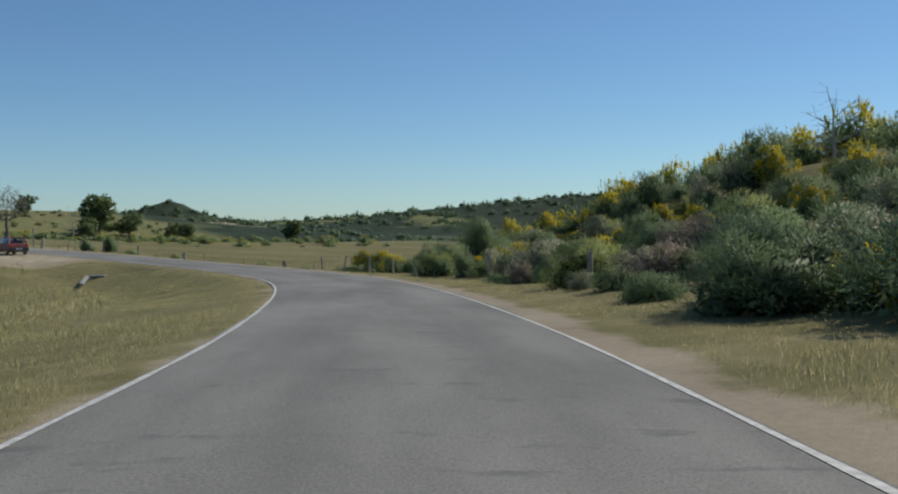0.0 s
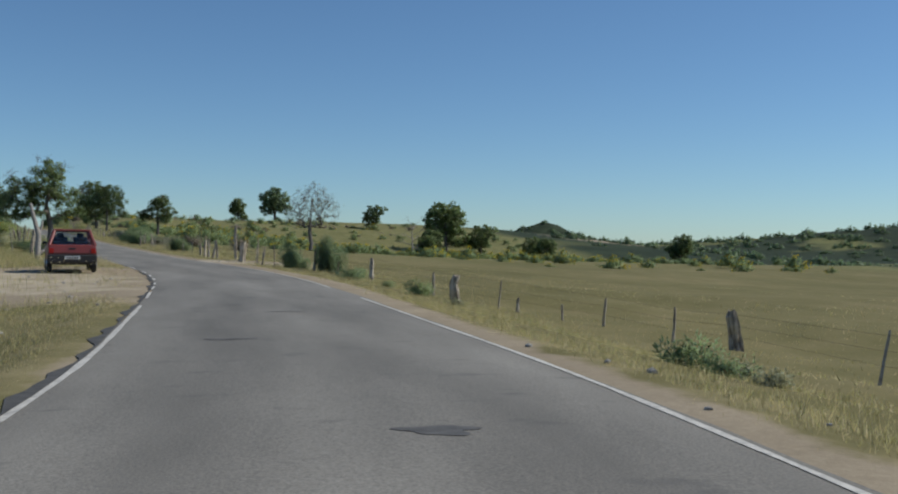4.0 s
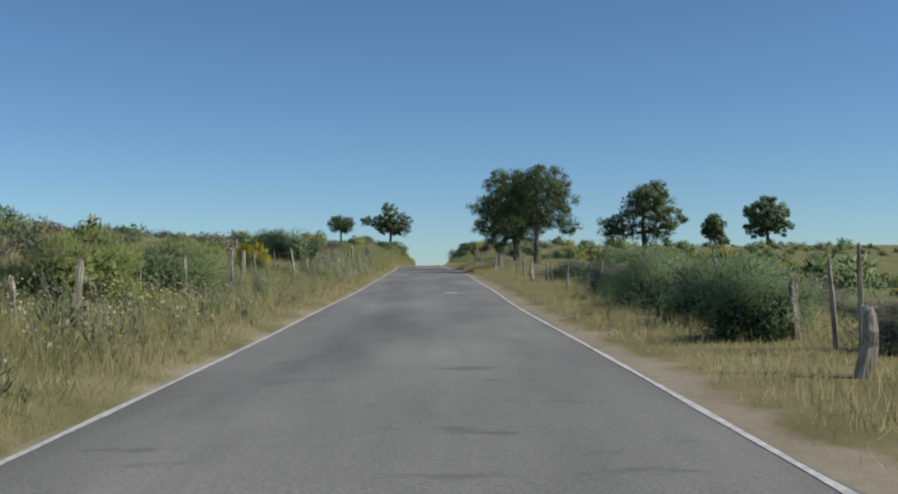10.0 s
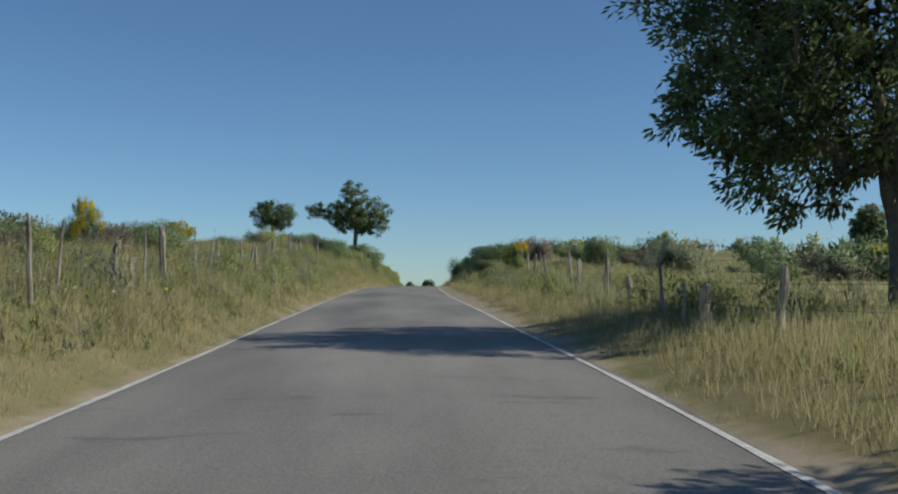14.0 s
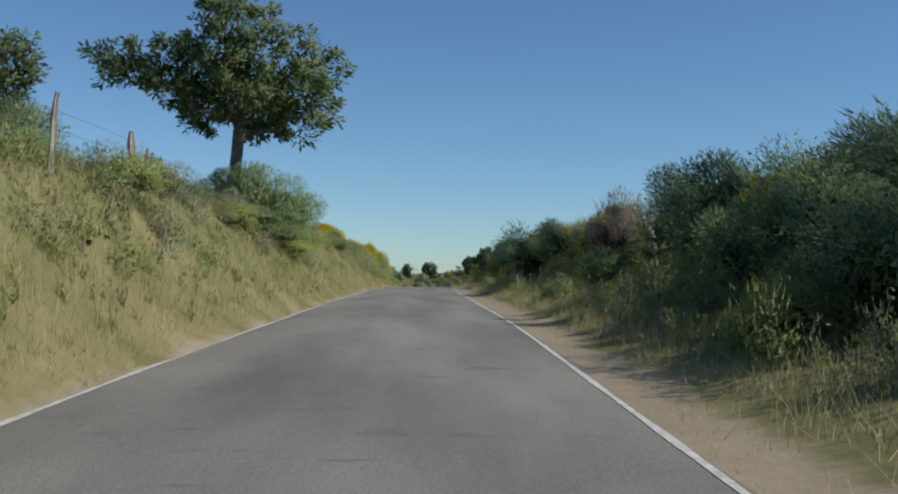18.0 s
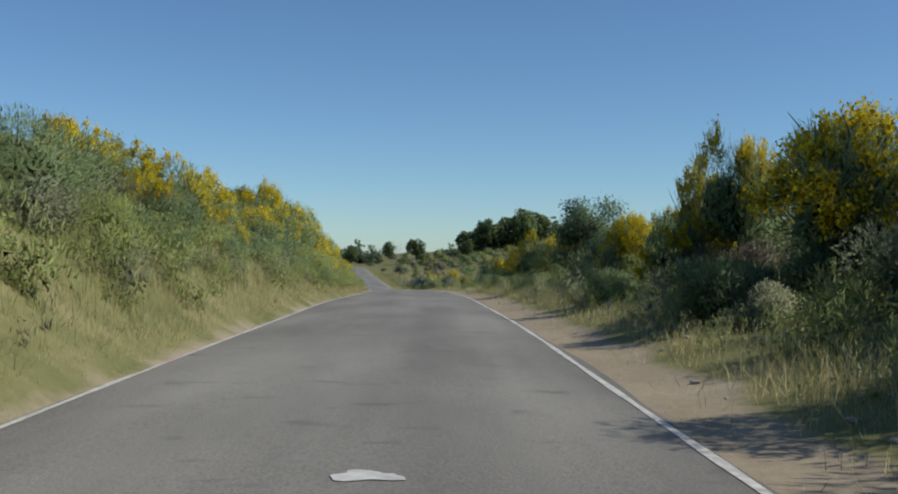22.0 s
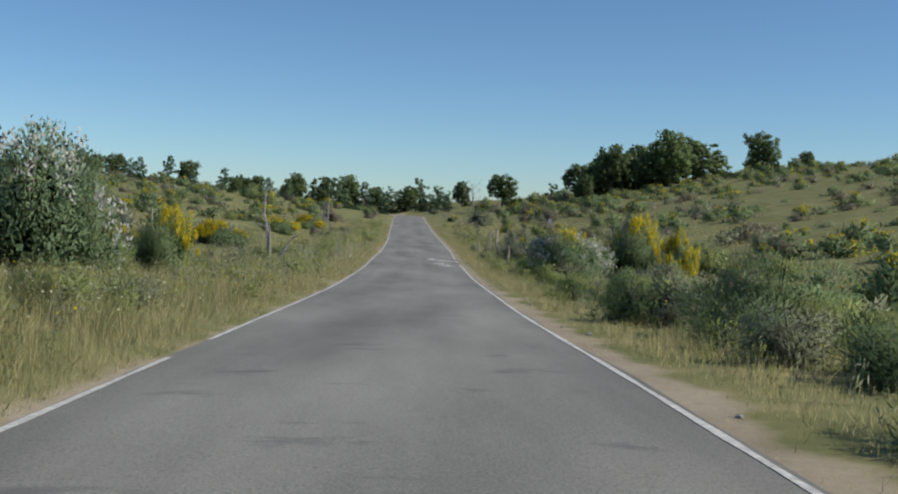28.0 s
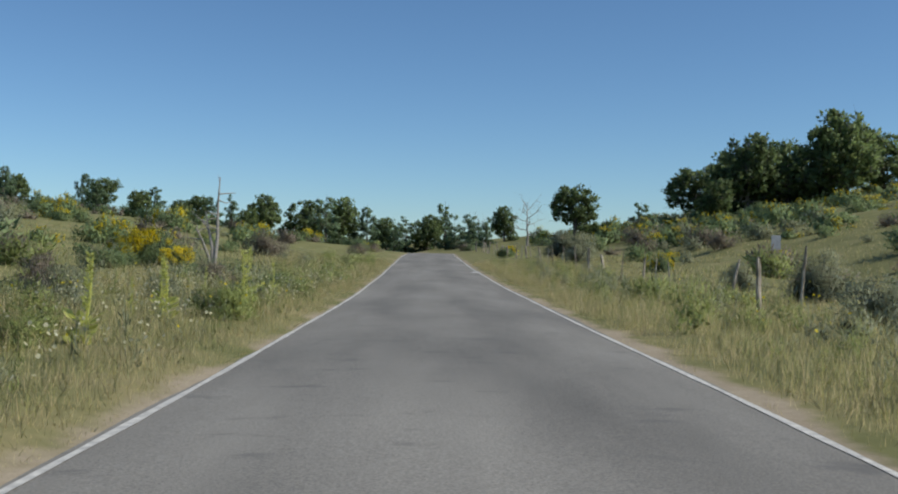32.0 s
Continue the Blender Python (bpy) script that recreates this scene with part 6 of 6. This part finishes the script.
# ---- parked car ----
def build_car():
    """Small red hatchback seen from behind: lower shell, roof on pillars, clear panes, seats, bumper, lamps, wheels."""
    red = plain("faded_red_paint", (0.25, 0.05, 0.045), 0.4, wear=(0.19, 0.045, 0.04), scale=2)
    black = plain("black_plastic", (0.025, 0.025, 0.027), 0.6)
    cloth = plain("seat_cloth", (0.06, 0.06, 0.065), 0.9)
    glass, nt, bsdf = material("car_glass")
    bsdf.inputs["Base Color"].default_value = (0.82, 0.86, 0.86, 1)
    bsdf.inputs["Roughness"].default_value, bsdf.inputs["Transmission Weight"].default_value = 0.02, 1.0
    lamp_red = plain("lamp_glass", (0.4, 0.02, 0.015), 0.2)
    white = plain("plate_white", (0.7, 0.7, 0.68), 0.5)
    steel = plain("wheel_steel", (0.45, 0.45, 0.46), 0.35, 0.8)
    tyre_m = plain("tyre_rubber", (0.03, 0.03, 0.03), 0.9)
    x, y = -5.3, 5.95
    car = tagged(new("car"), "small red hatchback with a black bumper parked on the gravel lay-by", "car")
    car.matrix_world = pose(x, y, drop(x, y + 1.8), 0, 0, -2)
    # side outline of the shell below the windows, from the rear forwards: y, z
    outline = [(0.04, 0.4), (0.0, 0.7), (0.06, 0.97), (0.9, 0.99), (2.75, 0.98), (3.45, 0.86), (3.66, 0.7), (3.7, 0.4)]
    bm = bmesh.new()
    rings = [[bm.verts.new((side * (0.81 - max(0.0, zz - 0.8) * 0.2), yy, zz)) for yy, zz in outline] for side in (-1, 1)]
    n = len(outline)
    for i in range(n):
        j = (i + 1) % n
        bm.faces.new((rings[0][i], rings[0][j], rings[1][j], rings[1][i]))
    bm.faces.new(rings[0][::-1])
    bm.faces.new(rings[1])
    bmesh.ops.recalc_face_normals(bm, faces=bm.faces)
    bmesh.ops.bevel(bm, geom=list(bm.edges), offset=0.045, segments=2, affect="EDGES", profile=0.6)
    part("body", bm, red, car)
    part("roof", box((1.24, 1.55, 0.075), (0, 1.18, 1.475), 0.035), red, car, "faded red roof")
    for sx in (-1, 1):
        for name, foot, head, r in (("rear_pillar", (0.75, 0.1, 0.95), (0.585, 0.44, 1.45), 0.055), ("middle_pillar", (0.755, 1.45, 0.95), (0.595, 1.4, 1.46), 0.035), ("front_pillar", (0.75, 2.7, 0.95), (0.585, 1.94, 1.46), 0.035)):
            v, f = tubes([([np.array((sx * foot[0], *foot[1:])), np.array((sx * (foot[0] * 0.45 + head[0] * 0.55), (foot[1] + head[1]) / 2, (foot[2] + head[2]) / 2)), np.array((sx * head[0], *head[1:]))], [r, r, r])], 8)
            part(name, np_mesh(name, v, f, red, smooth=True), None, car)
        part("tail_lamp", box((0.16, 0.03, 0.17), (sx * 0.68, 0.005, 0.76), 0.012), lamp_red, car, "red tail lamp")
        side = part("side_window", box((0.01, 1.0, 0.46), (0, 0, 0), 0.003), glass, car, "clear side window")
        side.matrix_local = pose(sx * 0.685, 0.92, 1.21, 0, -sx * 17)
        side = part("side_window", box((0.01, 0.72, 0.46), (0, 0, 0), 0.003), glass, car, "clear side window")
        side.matrix_local = pose(sx * 0.685, 1.86, 1.21, 0, -sx * 17)
        part("mirror", box((0.15, 0.08, 0.12), (sx * 0.86, 2.4, 1.04), 0.03), black, car, "black wing mirror")
        for yy in (0.6, 2.95):
            bm = bmesh.new()
            bmesh.ops.create_cone(bm, cap_ends=True, segments=28, radius1=0.28, radius2=0.28, depth=0.17, matrix=Matrix.Rotation(math.pi / 2, 4, "Y"))
            bmesh.ops.bevel(bm, geom=[e for e in bm.edges if len(e.link_faces) == 2 and abs(e.calc_face_angle(0)) > 1], offset=0.035, segments=2, affect="EDGES")
            wheel = part("wheel", bm, tyre_m, car, "black tyre")
            wheel.matrix_local = pose(sx * 0.73, yy, 0.28)
            bm = bmesh.new()
            bmesh.ops.create_cone(bm, cap_ends=True, segments=20, radius1=0.18, radius2=0.14, depth=0.03, matrix=Matrix.Translation((sx * 0.09, 0, 0)) @ Matrix.Rotation(sx * math.pi / 2, 4, "Y"))
            part("rim", bm, steel, wheel, "dull steel rim")
        part("seat", box((0.5, 0.16, 0.52), (sx * 0.34, 1.75, 1.0), 0.05), cloth, car, "dark front seat")
        part("headrest", box((0.24, 0.09, 0.16), (sx * 0.34, 1.72, 1.31), 0.035), cloth, car)
        part("rear_headrest", box((0.3, 0.09, 0.18), (sx * 0.36, 0.8, 1.1), 0.035), cloth, car)
    part("rear_seat", box((1.3, 0.16, 0.3), (0, 0.8, 0.94), 0.05), cloth, car, "dark rear bench")
    part("rear_window", box((1.2, 0.01, 0.56), (0, 0, 0), 0.003), glass, car, "clear sloping rear window").matrix_local = pose(0, 0.265, 1.2, -34)
    part("windscreen", box((1.22, 0.01, 0.86), (0, 0, 0), 0.003), glass, car, "clear windscreen").matrix_local = pose(0, 2.33, 1.2, 56)
    part("rear_bumper", box((1.62, 0.16, 0.3), (0, 0.0, 0.48), 0.05), black, car, "black plastic bumper")
    part("front_bumper", box((1.6, 0.16, 0.24), (0, 3.7, 0.46), 0.05), black, car, "black plastic bumper")
    part("underbody", box((1.4, 3.2, 0.14), (0, 1.85, 0.34), 0.03), black, car, "dark underbody")
    part("number_plate", box((0.5, 0.014, 0.11), (0, -0.085, 0.52), 0.004), white, car, "pale blank number plate")
    for i in range(5):
        part("plate_bar", box((0.05, 0.006, 0.06), (-0.16 + i * 0.08, -0.094, 0.52)), black, car)
    part("boot_seam", box((1.3, 0.012, 0.014), (0, 0.0, 0.66), 0.003), black, car)
    part("boot_handle", box((0.22, 0.03, 0.05), (0, 0.02, 0.84), 0.01), black, car, "black boot handle")


build_car()


# ---- small things by the road ----
STONE = plain("weathered_concrete", (0.4, 0.385, 0.35), 0.9, wear=(0.22, 0.21, 0.19), scale=7, relief=0.01)


def build_culvert(s, d):
    x, y = (float(v) for v in spot(s, d))
    z = drop(x, y)
    thing = tagged(new("culvert"), "small concrete culvert headwall with a long sloping coping", "culvert")
    thing.matrix_world = pose(x, y, z, 0, 0, -38)
    part("headwall", box((0.85, 0.35, 0.75), (0, 0, -0.28), 0.03), STONE, thing)
    part("slab", box((0.95, 0.6, 0.1), (0, 0.05, 0.12), 0.025), STONE, thing, "pale concrete slab")
    wing = part("coping", box((0.22, 3.6, 0.14), (0, 0, 0), 0.02), STONE, thing, "long pale concrete coping")
    wing.matrix_local = pose(-0.45, -1.9, -0.06, 5, 0, 6)
    # no hole is cut: a flat dark panel paints the pipe's inner shade
    part("opening_shade_panel", box((0.7, 0.02, 0.4), (0, -0.185, -0.15)), TAR_AND_SHADE, thing, "dark panel painted as the shade inside a pipe opening")


build_culvert(-18.9, -5.9)


def build_sign_post(s, d):
    """A grey board on a post beyond the fence."""
    x, y = (float(v) for v in spot(s, d))
    thing = tagged(new("sign_board"), "plain grey rectangular sign board on a metal post", "sign")
    thing.matrix_world = pose(x, y, drop(x, y), 0, 0, 8)
    grey = plain("sign_back", (0.4, 0.41, 0.42), 0.5, 0.4)
    part("board", box((0.42, 0.02, 0.62), (0, 0, 1.2), 0.006), grey, thing)
    bm = bmesh.new()
    bmesh.ops.create_cone(bm, cap_ends=True, segments=10, radius1=0.03, radius2=0.03, depth=1.5, matrix=Matrix.Translation((0, 0.03, 0.7)))
    part("pole", bm, grey, thing, "grey metal pole")


build_sign_post(446, 14.5)


def build_stump(s, d, tall, seed, label):
    """A dead pollard: thick leaning stem with a few broken limbs."""
    rng = np.random.default_rng(seed)
    paths = [([(0, 0, -0.2), (0.05, 0, tall * 0.45), (-0.12 * tall, 0.05, tall)], [0.15, 0.12, 0.07]),
             ([(0.02, 0, tall * 0.4), (0.2, 0.1, tall * 0.62), (0.22, 0.12, tall * 0.7)], [0.07, 0.05, 0.035]),
             ([(0.02, 0, tall * 0.12), (0.35, 0.0, tall * 0.2), (0.42, 0.02, tall * 0.3)], [0.09, 0.06, 0.03])]
    v, f = tubes(paths, 8)
    x, y = (float(k) for k in spot(s, d))
    ob = tagged(new("dead_stump", np_mesh("dead_stump", v, f, DEAD_WOOD, smooth=True)), label, "stump")
    ob.matrix_world = pose(x, y, drop(x, y), 0, 0, rng.uniform(-20, 20))


build_stump(18, -5.8, 2.6, 1, "pale dead tree stump with broken limbs beside the fence")


def build_dead_tree(s, d, tall, seed, label):
    """A bleached skeleton: two or three bare stems with snapped, drooping side branches."""
    rng = np.random.default_rng(seed)
    paths = []
    for k, (a, h, lean) in enumerate(((0.3, 1.0, 0.06), (2.4, 0.62, 0.1), (4.2, 0.4, 0.3))):
        way = np.array((math.cos(a), math.sin(a), 0))
        foot = way * 0.1 * k
        top = foot + way * lean * tall + (0, 0, h * tall)
        stem = [foot - (0, 0, 0.2), foot * 0.6 + top * 0.35 + rng.normal(0, 0.05, 3), foot * 0.3 + top * 0.7 + rng.normal(0, 0.07, 3), top]
        paths.append((stem, [0.085, 0.07, 0.045, 0.014]))
        for _ in range(5):
            q = rng.uniform(0.3, 0.95)
            p0 = foot * (1 - q) + top * q
            b = rng.uniform(0, 6.28)
            side = np.array((math.cos(b), math.sin(b), rng.uniform(-0.2, 0.7))) * rng.uniform(0.25, 0.75) * tall * 0.3
            paths.append(([p0, p0 + side * 0.5 + rng.normal(0, 0.04, 3), p0 + side + (0, 0, 0.08)], [0.028, 0.02, 0.006]))
    v, f = tubes(paths, 7)
    x, y = (float(k) for k in spot(s, d))
    ob = tagged(new("dead_tree", np_mesh("dead_tree", v, f, DEAD_WOOD, smooth=True)), label, "tree")
    ob.matrix_world = pose(x, y, drop(x, y), 0, 0, rng.uniform(0, 360))


build_dead_tree(383.3, -6.1, 3.0, 5, "bleached white dead tree with broken bare stems")
build_dead_tree(444, -8.8, 3.6, 6, "broken white dead tree leaning in the scrub")
build_dead_tree(376, -9, 2.0, 7, "small grey dead tree in the scrub")


def build_stones():
    """Loose stones on the shoulders."""
    rng = np.random.default_rng(9)
    shapes = []
    for k in range(4):
        bm = bmesh.new()
        bmesh.ops.create_icosphere(bm, subdivisions=1, radius=1.0)
        for v in bm.verts:
            v.co *= rng.uniform(0.7, 1.15)
            v.co.z *= 0.6
        me = bpy.data.meshes.new("stone")
        bm.to_mesh(me)
        bm.free()
        me.materials.append(STONE)
        shapes.append(me)
    for s0, s1, d0, d1, n, r in ((17, 26, -5, -2.8, 26, .035), (20, 27, 2.8, 7, 40, .04), (255, 330, 2.8, 4, 50, .04), (-20, 4, -9, -3, 40, .04), (-60, -20, 2.6, 3.6, 20, .05), (340, 410, 2.6, 3.2, 20, .04), (60, 130, 2.6, 3.2, 14, .04)):
        for _ in range(n):
            x, y = (float(v) for v in spot(rng.uniform(s0, s1), rng.uniform(d0, d1)))
            ob = tagged(new("stone", shapes[rng.integers(0, 4)]), "small pale loose stone on the dirt shoulder", "stone", "stones on the shoulder")
            k = r * rng.uniform(0.5, 1.6)
            ob.matrix_world = pose(x, y, drop(x, y) + k * 0.3, 0, 0, rng.uniform(0, 360)) @ Matrix.Diagonal((k, k, k, 1))


build_stones()


# ---- tall weeds ----
def spike_shape(seed, leaf_mat):
    """A mullein-like stalk: leafy foot, bare stem, dense flower spike."""
    rng = np.random.default_rng(seed)
    stalk = tubes([([(0, 0, -0.05), (0.02, 0.0, 0.5), (0.0, 0.03, 1.0)], [0.012, 0.01, 0.004])], 5)
    n = 150
    z = np.where(rng.random(n) < 0.3, rng.uniform(0.02, 0.35, n), rng.uniform(0.35, 1.0, n))
    a = rng.uniform(0, 6.28, n)
    r = np.where(z < 0.35, rng.uniform(0.03, 0.13, n), rng.uniform(0.012, 0.035, n))
    c = np.stack([np.cos(a) * r, np.sin(a) * r, z], 1)
    way = np.stack([np.cos(a), np.sin(a), np.full(n, 0.9)], 1)
    size = np.where(z < 0.35, 0.14, 0.05)
    lv, lf = leaves(c, way, size, size * 0.45, rng)
    me = np_mesh("spike", stalk[0], stalk[1], leaf_mat)
    return me, np_mesh("leaf_spike", lv, lf, leaf_mat)


MULLEIN = foliage("mullein_leaves", (0.2, 0.215, 0.06), (0.38, 0.38, 0.12))
PALE_STALK = foliage("pale_stalks", (0.22, 0.22, 0.15), (0.38, 0.37, 0.28))
for mat, lab, zones in ((MULLEIN, "tall yellow-green mullein spike in the long grass", ((404, 430, -6.4, -4.2, 9, 0.8), (340, 380, -6, -3.6, 8, 0.8))),
                        (PALE_STALK, "pale grey thistle stalk in the roadside grass", ((94, 112, -5.0, -3.0, 34, 0.75), (226, 236, 4.4, 5.6, 22, 0.6), (388, 400, -6, -3.2, 14, 0.8), (148, 176, -5.5, -3.6, 14, 0.6)))):
    kinds = [spike_shape(k, mat) for k in range(3)]
    for s0, s1, d0, d1, n, tall in zones:
        for _ in range(n):
            x, y = (float(v) for v in spot(rng.uniform(s0, s1), rng.uniform(d0, d1)))
            stalk, leafy = kinds[rng.integers(0, 3)]
            thing = tagged(new("mullein" if mat is MULLEIN else "thistle_stalk", stalk), lab, "weed", "tall weeds by the road")
            k = tall * rng.uniform(0.7, 1.25)
            thing.matrix_world = pose(x, y, drop(x, y), rng.normal(0, 5), rng.normal(0, 5), rng.uniform(0, 360)) @ Matrix.Diagonal((k, k, k, 1))
            part("leaf_spike", leafy, None, thing)
tallest = [spike_shape(k, MULLEIN) for k in (7, 8, 9)]
for k, (s_, d_, h_) in enumerate(((415.3, -4.2, 1.05), (419, -4.25, 1.0), (422.7, -3.75, 1.1), (424.6, -4.0, 1.15), (428, -4.0, 0.9))):
    x, y = (float(v) for v in spot(s_, d_))
    thing = tagged(new("mullein", tallest[k % 3][0]), "tall bright mullein in flower at the edge of the verge", "weed", "tall weeds by the road")
    thing.matrix_world = pose(x, y, drop(x, y), 2 * k - 4, 3 - k, 70 * k) @ Matrix.Diagonal((1.5 * h_, 1.5 * h_, h_, 1))
    part("leaf_spike", tallest[k % 3][1], None, thing)
